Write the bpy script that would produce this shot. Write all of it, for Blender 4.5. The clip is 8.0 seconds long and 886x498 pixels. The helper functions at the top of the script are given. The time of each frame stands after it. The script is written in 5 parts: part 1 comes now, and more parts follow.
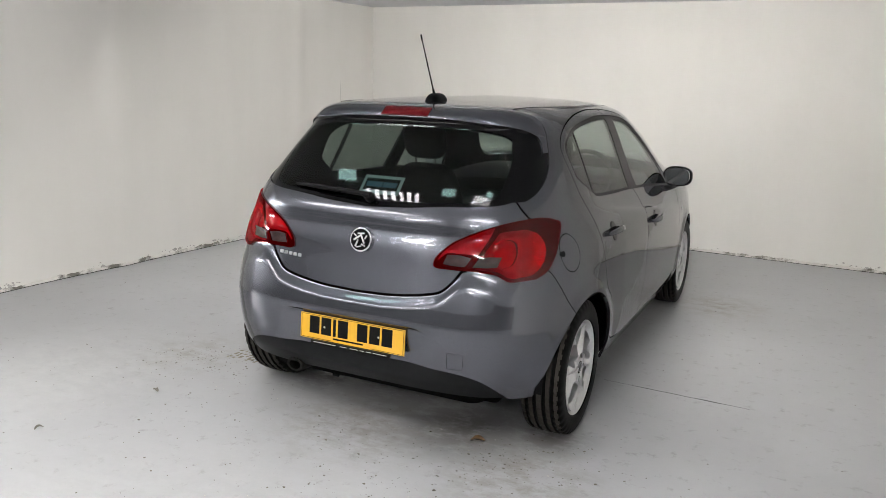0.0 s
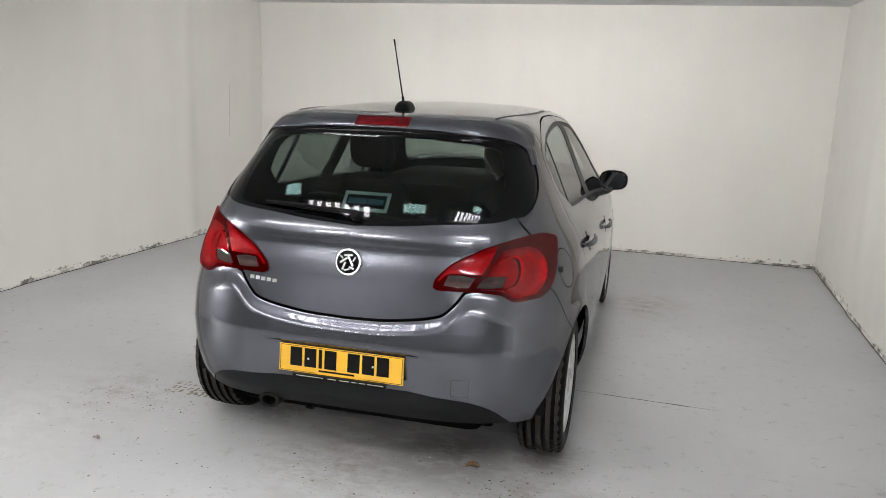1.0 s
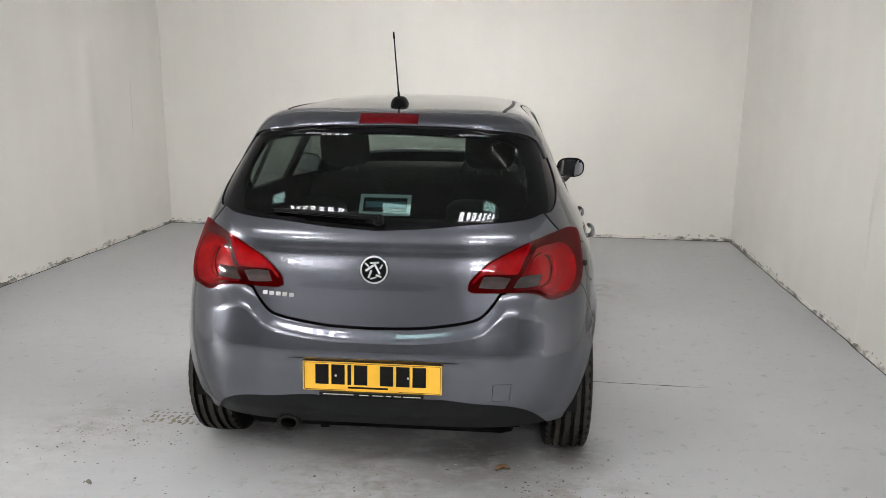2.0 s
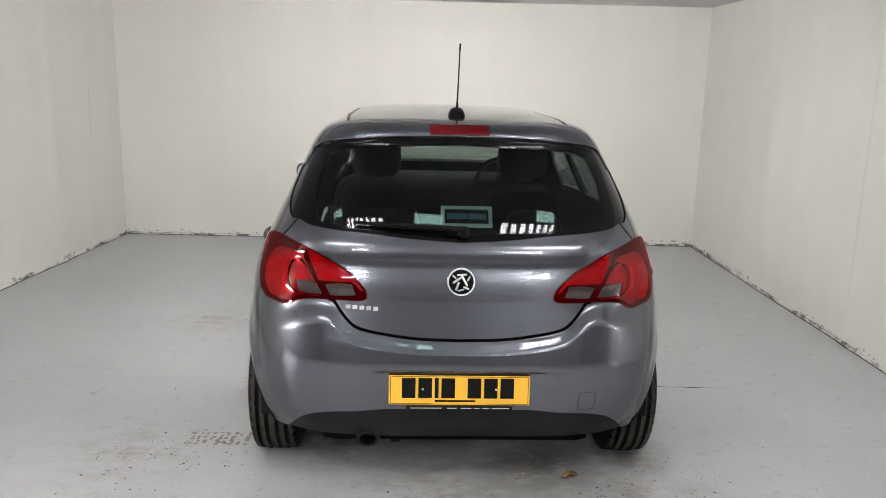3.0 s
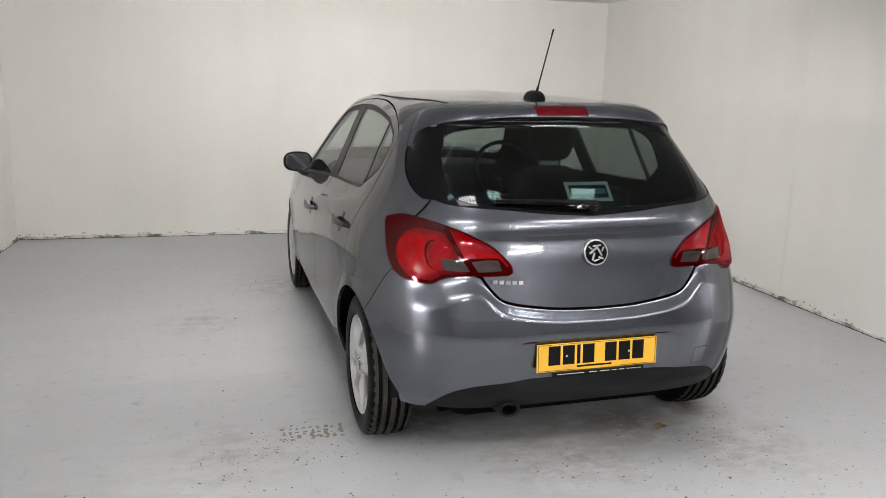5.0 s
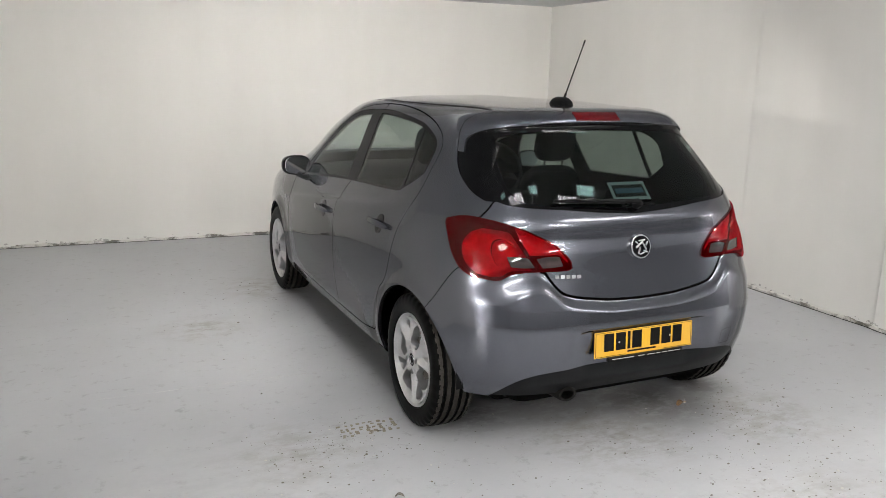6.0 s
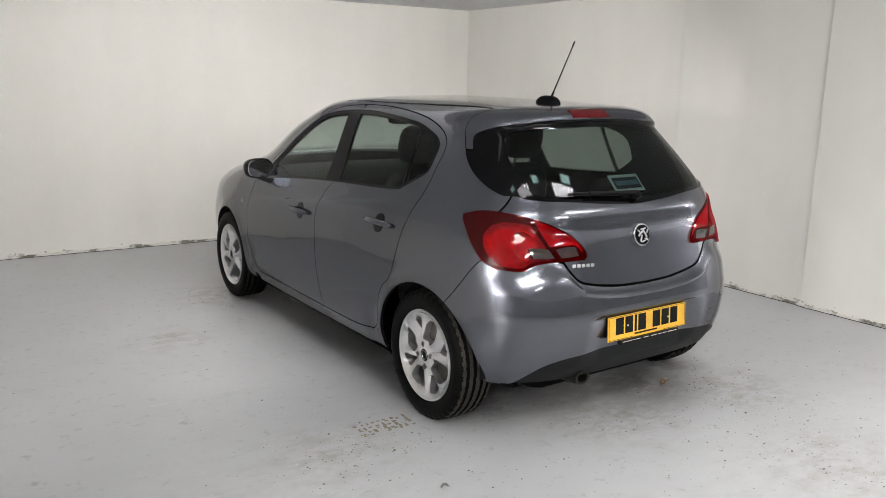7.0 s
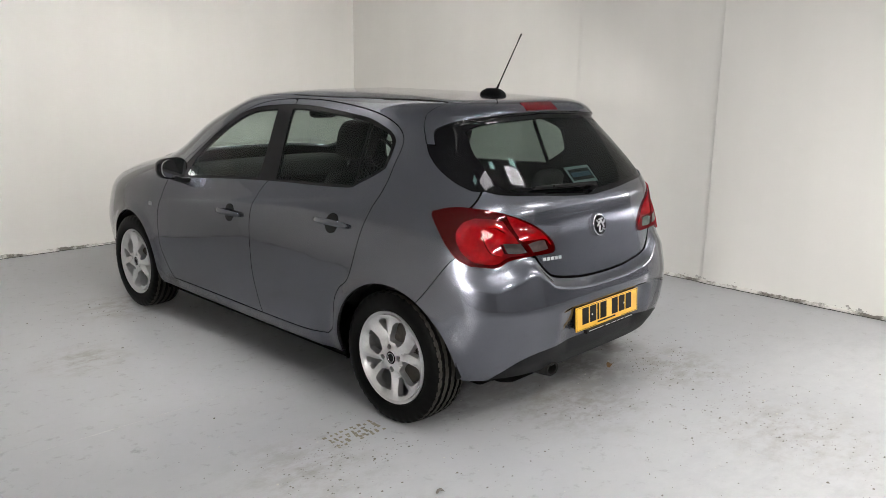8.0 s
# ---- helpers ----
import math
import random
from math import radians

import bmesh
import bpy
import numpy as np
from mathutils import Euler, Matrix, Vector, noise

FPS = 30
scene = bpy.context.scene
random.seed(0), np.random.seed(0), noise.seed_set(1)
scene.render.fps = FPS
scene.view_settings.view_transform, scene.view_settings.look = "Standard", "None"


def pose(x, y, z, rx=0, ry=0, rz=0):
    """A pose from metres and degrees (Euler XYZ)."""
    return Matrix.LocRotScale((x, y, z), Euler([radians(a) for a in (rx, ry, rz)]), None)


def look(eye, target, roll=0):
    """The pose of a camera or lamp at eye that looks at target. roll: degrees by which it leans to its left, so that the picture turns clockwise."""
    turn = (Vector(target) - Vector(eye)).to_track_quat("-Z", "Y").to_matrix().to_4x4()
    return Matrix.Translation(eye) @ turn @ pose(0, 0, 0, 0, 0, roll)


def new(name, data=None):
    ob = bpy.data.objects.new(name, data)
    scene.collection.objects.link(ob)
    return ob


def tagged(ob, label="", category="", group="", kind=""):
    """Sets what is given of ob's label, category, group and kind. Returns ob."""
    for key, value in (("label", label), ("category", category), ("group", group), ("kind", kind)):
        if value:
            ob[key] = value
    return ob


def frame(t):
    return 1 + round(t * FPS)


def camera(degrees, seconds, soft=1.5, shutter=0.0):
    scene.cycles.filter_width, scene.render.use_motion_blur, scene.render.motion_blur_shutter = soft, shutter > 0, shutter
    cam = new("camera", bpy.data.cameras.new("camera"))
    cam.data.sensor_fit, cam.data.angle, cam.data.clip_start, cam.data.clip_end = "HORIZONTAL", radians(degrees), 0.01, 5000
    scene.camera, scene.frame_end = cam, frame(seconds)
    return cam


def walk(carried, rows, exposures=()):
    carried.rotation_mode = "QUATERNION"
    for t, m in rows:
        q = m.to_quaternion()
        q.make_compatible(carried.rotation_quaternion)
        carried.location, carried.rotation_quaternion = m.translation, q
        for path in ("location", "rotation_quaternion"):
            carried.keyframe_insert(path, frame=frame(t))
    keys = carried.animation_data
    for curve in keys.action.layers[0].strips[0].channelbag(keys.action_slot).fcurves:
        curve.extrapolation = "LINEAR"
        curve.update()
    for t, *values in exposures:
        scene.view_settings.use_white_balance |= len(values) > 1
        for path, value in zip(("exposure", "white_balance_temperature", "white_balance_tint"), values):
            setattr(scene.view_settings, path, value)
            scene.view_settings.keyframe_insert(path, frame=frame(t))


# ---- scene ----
cam = camera(58.1, 8.0, soft=0.75)
PATH = [
    (0, (0.519, 0.47, 1.566), (-0.409, 2.19, 1.143), 1.6),
    (0.5, (0.189, 0.489, 1.603), (-0.582, 2.285, 1.178), 1.1),
    (1, (-0.113, 0.428, 1.603), (-0.688, 2.296, 1.179), 2.0),
    (1.2, (-0.228, 0.395, 1.623), (-0.741, 2.279, 1.194), 1.9),
    (2.3, (-0.932, 0.43, 1.611), (-1.1, 2.372, 1.162), 0.5),
    (2.5, (-1.059, 0.43, 1.611), (-1.184, 2.375, 1.163), 0.8),
    (3, (-1.411, 0.375, 1.624), (-1.418, 2.329, 1.197), 1.3),
    (3.5, (-1.745, 0.402, 1.594), (-1.626, 2.354, 1.175), 1.5),
    (4, (-2.084, 0.437, 1.612), (-1.818, 2.371, 1.175), 1.9),
    (4.5, (-2.452, 0.424, 1.613), (-2.013, 2.325, 1.174), 2.3),
    (5, (-2.711, 0.419, 1.547), (-2.208, 2.307, 1.12), 1.4),
    (6.3, (-3.629, 0.502, 1.597), (-2.784, 2.264, 1.169), 1.5),
    (6.5, (-3.744, 0.537, 1.583), (-2.849, 2.275, 1.162), 1.5),
    (7, (-4.036, 0.688, 1.557), (-2.981, 2.336, 1.141), 1.1),
    (7.5, (-4.252, 0.867, 1.564), (-3.033, 2.394, 1.137), 1.1),
    (8, (-4.391, 1.081, 1.581), (-3.042, 2.489, 1.139), 0.8),
]
walk(cam, [(t, look(eye, target, roll)) for t, eye, target, roll in PATH], [(0, 0.0), (8, 0.0)])

# ---- world: a closed hall, so only a faint grey outside ----
world = bpy.data.worlds.new("world")
world.use_nodes = True
scene.world = world
world.node_tree.nodes["Background"].inputs[0].default_value = (0.5, 0.52, 0.55, 1)
world.node_tree.nodes["Background"].inputs[1].default_value = 0.05


# ---- materials ----
def node(tree, kind, **values):
    n = tree.nodes.new(kind)
    for key, value in values.items():
        if key in n.inputs:
            n.inputs[key].default_value = value
        elif key.replace("_", " ") in n.inputs:
            n.inputs[key.replace("_", " ")].default_value = value
    return n


def material(name, color, rough=0.5, metal=0.0, coat=0.0, grain=0.0, scale=40.0, bump=0.0, bump_scale=200.0, spec=0.5, rough_var=0.0, coat_rough=0.03):
    """A principled material with colour variation at two scales, gloss variation and fine relief."""
    m = bpy.data.materials.new(name)
    m.use_nodes = True
    t = m.node_tree
    b = t.nodes["Principled BSDF"]
    b.inputs["Base Color"].default_value = (*color, 1)
    b.inputs["Roughness"].default_value = rough
    b.inputs["Metallic"].default_value = metal
    b.inputs["Coat Weight"].default_value = coat
    b.inputs["Coat Roughness"].default_value = coat_rough
    b.inputs["Specular IOR Level"].default_value = spec
    co = t.nodes.new("ShaderNodeTexCoord")
    if grain:
        n1 = node(t, "ShaderNodeTexNoise", Scale=scale, Detail=4.0)
        n2 = node(t, "ShaderNodeTexNoise", Scale=scale * 0.08, Detail=3.0)
        t.links.new(co.outputs["Object"], n1.inputs["Vector"])
        t.links.new(co.outputs["Object"], n2.inputs["Vector"])
        add = t.nodes.new("ShaderNodeMath")
        add.operation = "ADD"
        t.links.new(n1.outputs["Fac"], add.inputs[0])
        t.links.new(n2.outputs["Fac"], add.inputs[1])
        mr = node(t, "ShaderNodeMapRange")
        mr.inputs["From Min"].default_value = 0.6
        mr.inputs["From Max"].default_value = 1.4
        mr.inputs["To Min"].default_value = 1 - grain
        mr.inputs["To Max"].default_value = 1 + grain
        t.links.new(add.outputs[0], mr.inputs["Value"])
        mul = t.nodes.new("ShaderNodeVectorMath")
        mul.operation = "SCALE"
        mul.inputs[0].default_value = color
        t.links.new(mr.outputs[0], mul.inputs["Scale"])
        t.links.new(mul.outputs[0], b.inputs["Base Color"])
    if rough_var:
        n3 = node(t, "ShaderNodeTexNoise", Scale=6.0, Detail=5.0)
        t.links.new(co.outputs["Object"], n3.inputs["Vector"])
        m3 = node(t, "ShaderNodeMapRange")
        m3.inputs["From Min"].default_value = 0.3
        m3.inputs["From Max"].default_value = 0.7
        m3.inputs["To Min"].default_value = max(rough - rough_var, 0.02)
        m3.inputs["To Max"].default_value = rough + rough_var
        t.links.new(n3.outputs["Fac"], m3.inputs["Value"])
        t.links.new(m3.outputs[0], b.inputs["Roughness"])
    if bump:
        n4 = node(t, "ShaderNodeTexNoise", Scale=bump_scale, Detail=4.0)
        t.links.new(co.outputs["Object"], n4.inputs["Vector"])
        bp = node(t, "ShaderNodeBump", Strength=bump, Distance=0.002)
        t.links.new(n4.outputs["Fac"], bp.inputs["Height"])
        t.links.new(bp.outputs[0], b.inputs["Normal"])
    return m


def glass_material(name, tint, rough=0.0, most=0.95):
    """Thin car glass: a tinted see-through sheet with a clear gloss on it."""
    m = bpy.data.materials.new(name)
    m.use_nodes = True
    t = m.node_tree
    t.nodes.remove(t.nodes["Principled BSDF"])
    out = t.nodes["Material Output"]
    tr = node(t, "ShaderNodeBsdfTransparent")
    tr.inputs[0].default_value = (*tint, 1)
    gl = node(t, "ShaderNodeBsdfGlossy", Roughness=rough)
    face = node(t, "ShaderNodeLayerWeight", Blend=0.5)
    power = t.nodes.new("ShaderNodeMath")
    power.operation = "POWER"
    power.inputs[1].default_value = 5.0
    t.links.new(face.outputs["Facing"], power.inputs[0])
    fr = node(t, "ShaderNodeMapRange")
    fr.inputs["To Min"].default_value = 0.036
    fr.inputs["To Max"].default_value = most
    t.links.new(power.outputs[0], fr.inputs["Value"])
    mix = t.nodes.new("ShaderNodeMixShader")
    t.links.new(fr.outputs[0], mix.inputs[0])
    t.links.new(tr.outputs[0], mix.inputs[1])
    t.links.new(gl.outputs[0], mix.inputs[2])
    t.links.new(mix.outputs[0], out.inputs[0])
    return m


def glow(name, color, strength):
    m = bpy.data.materials.new(name)
    m.use_nodes = True
    b = m.node_tree.nodes["Principled BSDF"]
    b.inputs["Base Color"].default_value = (0.8, 0.8, 0.8, 1)
    b.inputs["Emission Color"].default_value = (*color, 1)
    b.inputs["Emission Strength"].default_value = strength
    return m


PAINT = material("grey_metallic_paint", (0.110, 0.115, 0.136), rough=0.26, metal=0.85, coat=1.0, grain=0.07, scale=900, coat_rough=0.025)
PAINT.node_tree.nodes["Principled BSDF"].inputs["Specular Tint"].default_value = (0.15, 0.15, 0.16, 1)
PAINT.node_tree.nodes["Principled BSDF"].inputs["Coat IOR"].default_value = 1.42
BLACK_GLOSS = material("gloss_black_trim", (0.003, 0.003, 0.0035), rough=0.05, spec=0.17)
BLACK_PLASTIC = material("matt_black_plastic", (0.006, 0.006, 0.0065), rough=0.45, grain=0.15, scale=300, bump=0.15, spec=0.08)
PILLAR = material("satin_black_pillar", (0.004, 0.004, 0.0045), rough=0.4, spec=0.1, grain=0.1)
VALANCE = material("dark_grey_textured_plastic", (0.0085, 0.009, 0.010), rough=0.45, grain=0.15, scale=300, bump=0.2, spec=0.12)
RUBBER = material("tyre_sidewall_rubber", (0.004, 0.004, 0.004), rough=0.42, grain=0.3, scale=60, bump=0.1, spec=0.05)
TREAD = material("dusty_tread_rubber", (0.034, 0.031, 0.027), rough=0.7, grain=0.4, scale=70, bump=0.3, spec=0.15)
SEAL = material("black_rubber_seal", (0.012, 0.012, 0.012), rough=0.6)
DARK = material("dark_inner_body", (0.004, 0.004, 0.004), rough=0.9, grain=0.2, spec=0.0)
LAMP_DARK = material("dark_red_lamp_border", (0.060, 0.001, 0.005), rough=0.3, coat=0.35, grain=0.1, spec=0.1, coat_rough=0.02)
REFLECTOR = material("lamp_reflector", (0.55, 0.53, 0.53), rough=0.58, metal=0.75, grain=0.25, scale=45)
CHROME = material("chrome", (0.80, 0.80, 0.81), rough=0.17, metal=1.0)
ALLOY = material("silver_alloy_paint", (0.66, 0.66, 0.67), rough=0.34, metal=0.88, coat=0.6, grain=0.08, scale=90)
LAMP_STOP = material("dark_red_brake_lens", (0.085, 0.001, 0.003), rough=0.35, coat=0.35, grain=0.4, scale=60, spec=0.1)
LAMP_GUIDE = material("pale_light_guide", (0.80, 0.74, 0.74), rough=0.25, metal=0.3, coat=0.4, grain=0.1)
STEEL_BRIGHT = material("satin_bright_metal", (0.42, 0.42, 0.43), rough=0.34, metal=1.0, grain=0.2, scale=80)
STEEL = material("dull_steel", (0.20, 0.18, 0.16), rough=0.45, metal=0.9, grain=0.3, scale=60)
SOOT = material("sooty_dark_steel", (0.009, 0.0085, 0.008), rough=0.55, metal=0.2, grain=0.4, scale=60, spec=0.15)
FABRIC = material("black_seat_fabric", (0.010, 0.010, 0.011), rough=0.9, grain=0.25, scale=150, bump=0.4)
DASH = material("black_dashboard_plastic", (0.010, 0.010, 0.0105), rough=0.6, grain=0.2, spec=0.2)
YELLOW = material("yellow_plate", (0.70, 0.385, 0.022), rough=0.35, coat=0.5, grain=0.04)
INK = material("black_ink", (0.006, 0.006, 0.006), rough=0.4, spec=0.08)
WHITE_INK = material("white_ink", (0.4, 0.4, 0.4), rough=0.5)
BLUE_CARD = material("blue_card", (0.06, 0.16, 0.24), rough=0.5)
PALE_CARD = material("pale_blue_card", (0.42, 0.56, 0.58), rough=0.5)
GLASS_REAR = glass_material("privacy_rear_glass", (0.30, 0.35, 0.325))
GLASS_DOOR = glass_material("tinted_rear_door_glass", (0.50, 0.56, 0.53))
GLASS_SIDE = glass_material("side_glass", (0.66, 0.73, 0.70))
LENS_RED = glass_material("clear_red_lens", (0.66, 0.003, 0.026), most=0.15)
LENS_CLEAR = glass_material("smoked_clear_lens", (0.32, 0.30, 0.30))
MIRROR = material("mirror_glass", (0.85, 0.87, 0.88), rough=0.01, metal=1.0)


def wall_material():
    """Uneven white emulsion: faint roller streaks, dull patches, chipped dark edge at the foot."""
    m = material("white_painted_wall", (0.78, 0.765, 0.735), rough=0.55, rough_var=0.12, bump=0.25, bump_scale=60)
    t = m.node_tree
    b = t.nodes["Principled BSDF"]
    co = t.nodes.new("ShaderNodeTexCoord")
    mp = node(t, "ShaderNodeMapping")
    mp.inputs["Scale"].default_value = (1, 1, 0.12)
    t.links.new(co.outputs["Object"], mp.inputs["Vector"])
    n1 = node(t, "ShaderNodeTexNoise", Scale=3.0, Detail=4.0)
    n2 = node(t, "ShaderNodeTexNoise", Scale=1.3, Detail=5.0)
    t.links.new(mp.outputs[0], n1.inputs["Vector"])
    t.links.new(co.outputs["Object"], n2.inputs["Vector"])
    mix = node(t, "ShaderNodeMath")
    mix.operation = "ADD"
    t.links.new(n1.outputs["Fac"], mix.inputs[0])
    t.links.new(n2.outputs["Fac"], mix.inputs[1])
    ramp = t.nodes.new("ShaderNodeValToRGB")
    ramp.color_ramp.elements[0].position = 0.3
    ramp.color_ramp.elements[0].color = (0.73, 0.715, 0.685, 1)
    ramp.color_ramp.elements[1].position = 0.75
    ramp.color_ramp.elements[1].color = (0.80, 0.785, 0.755, 1)
    half = node(t, "ShaderNodeMath")
    half.operation = "MULTIPLY"
    half.inputs[1].default_value = 0.5
    t.links.new(mix.outputs[0], half.inputs[0])
    t.links.new(half.outputs[0], ramp.inputs[0])
    t.links.new(ramp.outputs[0], b.inputs["Base Color"])
    return m


def floor_material():
    """Grey floor paint: satin, scuffed, with pale patches, brownish tyre dirt and shade painted under the car."""
    m = material("grey_floor_paint", (0.40, 0.41, 0.43), rough=0.32, bump=0.12, bump_scale=35)
    t = m.node_tree
    b = t.nodes["Principled BSDF"]
    co = t.nodes.new("ShaderNodeTexCoord")
    big = node(t, "ShaderNodeTexNoise", Scale=0.7, Detail=6.0, Roughness=0.6)
    fine = node(t, "ShaderNodeTexNoise", Scale=14.0, Detail=8.0, Roughness=0.7)
    t.links.new(co.outputs["Object"], big.inputs["Vector"])
    t.links.new(co.outputs["Object"], fine.inputs["Vector"])
    ramp = t.nodes.new("ShaderNodeValToRGB")
    ramp.color_ramp.elements[0].position = 0.35
    ramp.color_ramp.elements[0].color = (0.385, 0.393, 0.412, 1)
    ramp.color_ramp.elements[1].position = 0.65
    ramp.color_ramp.elements[1].color = (0.455, 0.463, 0.482, 1)
    t.links.new(big.outputs["Fac"], ramp.inputs[0])
    spots = t.nodes.new("ShaderNodeValToRGB")
    spots.color_ramp.elements[0].position = 0.57
    spots.color_ramp.elements[0].color = (0, 0, 0, 1)
    spots.color_ramp.elements[1].position = 0.72
    spots.color_ramp.elements[1].color = (1, 1, 1, 1)
    t.links.new(fine.outputs["Fac"], spots.inputs[0])
    mix = t.nodes.new("ShaderNodeMix")
    mix.data_type = "RGBA"
    t.links.new(spots.outputs[0], mix.inputs[0])
    t.links.new(ramp.outputs[0], mix.inputs[6])
    mix.inputs[7].default_value = (0.27, 0.272, 0.28, 1)
    # patches of painted-in shade under the car, brown tyre dirt, pale scuffs and light
    last = mix.outputs[2]
    # near-black layer: the shade below the car's tail painted in, over grime
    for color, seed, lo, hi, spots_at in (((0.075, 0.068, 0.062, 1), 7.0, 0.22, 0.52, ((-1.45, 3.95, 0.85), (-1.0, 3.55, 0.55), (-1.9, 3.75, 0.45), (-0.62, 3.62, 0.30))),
                                          ((0.25, 0.235, 0.21, 1), 3.0, 0.44, 0.60, ((-0.95, 2.35, 0.6), (-0.6, 3.2, 0.5), (-2.75, 3.55, 0.45), (-2.35, 6.25, 0.5), (-2.95, 5.4, 0.35), (-0.35, 6.3, 0.45), (-1.4, 3.3, 0.6))),
                                          # pale layer: some scuffing, and the stronger light in front of the car
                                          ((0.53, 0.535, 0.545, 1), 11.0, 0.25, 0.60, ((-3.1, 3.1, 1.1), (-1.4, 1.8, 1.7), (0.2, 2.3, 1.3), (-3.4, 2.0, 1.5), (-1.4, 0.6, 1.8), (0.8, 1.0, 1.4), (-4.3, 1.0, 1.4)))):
        total = None
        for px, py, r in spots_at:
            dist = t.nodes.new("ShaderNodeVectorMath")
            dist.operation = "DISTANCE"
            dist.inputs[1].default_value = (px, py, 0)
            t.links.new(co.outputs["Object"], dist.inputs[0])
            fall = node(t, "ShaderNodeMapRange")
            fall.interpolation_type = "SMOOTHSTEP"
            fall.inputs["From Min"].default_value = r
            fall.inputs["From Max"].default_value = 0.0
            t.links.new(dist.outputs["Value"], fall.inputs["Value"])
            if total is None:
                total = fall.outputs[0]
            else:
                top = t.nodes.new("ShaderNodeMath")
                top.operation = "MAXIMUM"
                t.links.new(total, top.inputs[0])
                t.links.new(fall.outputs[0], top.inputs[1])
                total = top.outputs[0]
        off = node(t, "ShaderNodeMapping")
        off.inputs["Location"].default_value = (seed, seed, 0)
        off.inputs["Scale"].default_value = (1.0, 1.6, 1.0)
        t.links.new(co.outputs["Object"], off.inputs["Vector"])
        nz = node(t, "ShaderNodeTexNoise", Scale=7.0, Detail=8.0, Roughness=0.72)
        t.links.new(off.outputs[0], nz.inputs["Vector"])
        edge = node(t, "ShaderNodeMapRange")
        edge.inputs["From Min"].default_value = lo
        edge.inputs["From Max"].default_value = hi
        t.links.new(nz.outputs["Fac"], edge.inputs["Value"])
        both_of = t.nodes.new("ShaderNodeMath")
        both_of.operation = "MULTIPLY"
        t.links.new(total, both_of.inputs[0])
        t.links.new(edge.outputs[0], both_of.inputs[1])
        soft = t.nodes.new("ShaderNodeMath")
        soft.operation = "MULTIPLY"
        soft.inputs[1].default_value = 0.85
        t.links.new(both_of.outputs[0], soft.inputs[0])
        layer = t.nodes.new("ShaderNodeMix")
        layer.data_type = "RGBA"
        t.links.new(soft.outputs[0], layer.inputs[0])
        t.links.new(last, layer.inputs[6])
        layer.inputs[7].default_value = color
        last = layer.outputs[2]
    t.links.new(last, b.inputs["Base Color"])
    mr = node(t, "ShaderNodeMapRange")
    mr.inputs["From Min"].default_value = 0.3
    mr.inputs["From Max"].default_value = 0.7
    mr.inputs["To Min"].default_value = 0.285
    mr.inputs["To Max"].default_value = 0.37
    t.links.new(big.outputs["Fac"], mr.inputs["Value"])
    t.links.new(mr.outputs[0], b.inputs["Roughness"])
    return m


def chipped_material():
    """White paint flaked off in patches down to grey-brown filler."""
    m = material("chipped_white_paint", (0.72, 0.70, 0.66), rough=0.7, bump=0.5, bump_scale=120)
    t = m.node_tree
    co = t.nodes.new("ShaderNodeTexCoord")
    n1 = node(t, "ShaderNodeTexNoise", Scale=4.5, Detail=7.0, Roughness=0.7)
    t.links.new(co.outputs["Object"], n1.inputs["Vector"])
    ramp = t.nodes.new("ShaderNodeValToRGB")
    for e, (pos, c) in zip(ramp.color_ramp.elements, ((0.47, (0.72, 0.70, 0.66, 1)), (0.58, (0.16, 0.15, 0.13, 1)))):
        e.position, e.color = pos, c
    t.links.new(n1.outputs["Fac"], ramp.inputs[0])
    t.links.new(ramp.outputs[0], t.nodes["Principled BSDF"].inputs["Base Color"])
    return m


CHIPPED = chipped_material()
FILLER = material("bare_grey_filler", (0.42, 0.41, 0.39), rough=0.85, grain=0.45, scale=50)
WALL = wall_material()
FLOOR = floor_material()
CEILING = material("pale_grey_ceiling_board", (0.64, 0.645, 0.655), rough=0.7, grain=0.05, scale=20)
GRIT = material("dark_grit", (0.17, 0.155, 0.135), rough=0.9, grain=0.4, scale=60)
FLAKES = material("pale_flakes", (0.55, 0.54, 0.50), rough=0.8, grain=0.2)
MUD = material("dried_mud", (0.27, 0.24, 0.185), rough=0.95, grain=0.3, scale=120)
LEAF = material("dry_leaf", (0.20, 0.115, 0.05), rough=0.8, grain=0.35, scale=90)
LAMP_BODY = material("white_lamp_housing", (0.8, 0.8, 0.8), rough=0.4)
WASH_FILL = glow("wash_fill_glow", (1.0, 0.97, 0.925), 125.0)
HALL_FILL = glow("hall_fill_glow", (1.0, 0.97, 0.925), 200.0)
MOUTH_GLOW = glow("bright_louvre_diffuser", (1.0, 0.97, 0.925), 24.0)
SIDE_FILL = glow("side_fill_glow", (1.0, 0.97, 0.925), 950.0)
STRIP_GLOW = glow("dim_strip_diffuser", (1.0, 0.97, 0.95), 5.0)
LOUVRE_GLOW = glow("louvre_lamp_diffuser", (1.0, 0.96, 1.0), 26.0)
GRIME = material("dark_grime", (0.05, 0.048, 0.045), rough=0.9, grain=0.3)
JOINT = material("pale_joint_filler", (0.50, 0.50, 0.50), rough=0.6, grain=0.25, scale=90)
COOL_PANEL = glow("cool_panel_lamp", (0.62, 1.0, 0.94), 9.0)
HALL = material("dark_hall_wall", (0.07, 0.07, 0.073), rough=0.8, grain=0.15, scale=8)


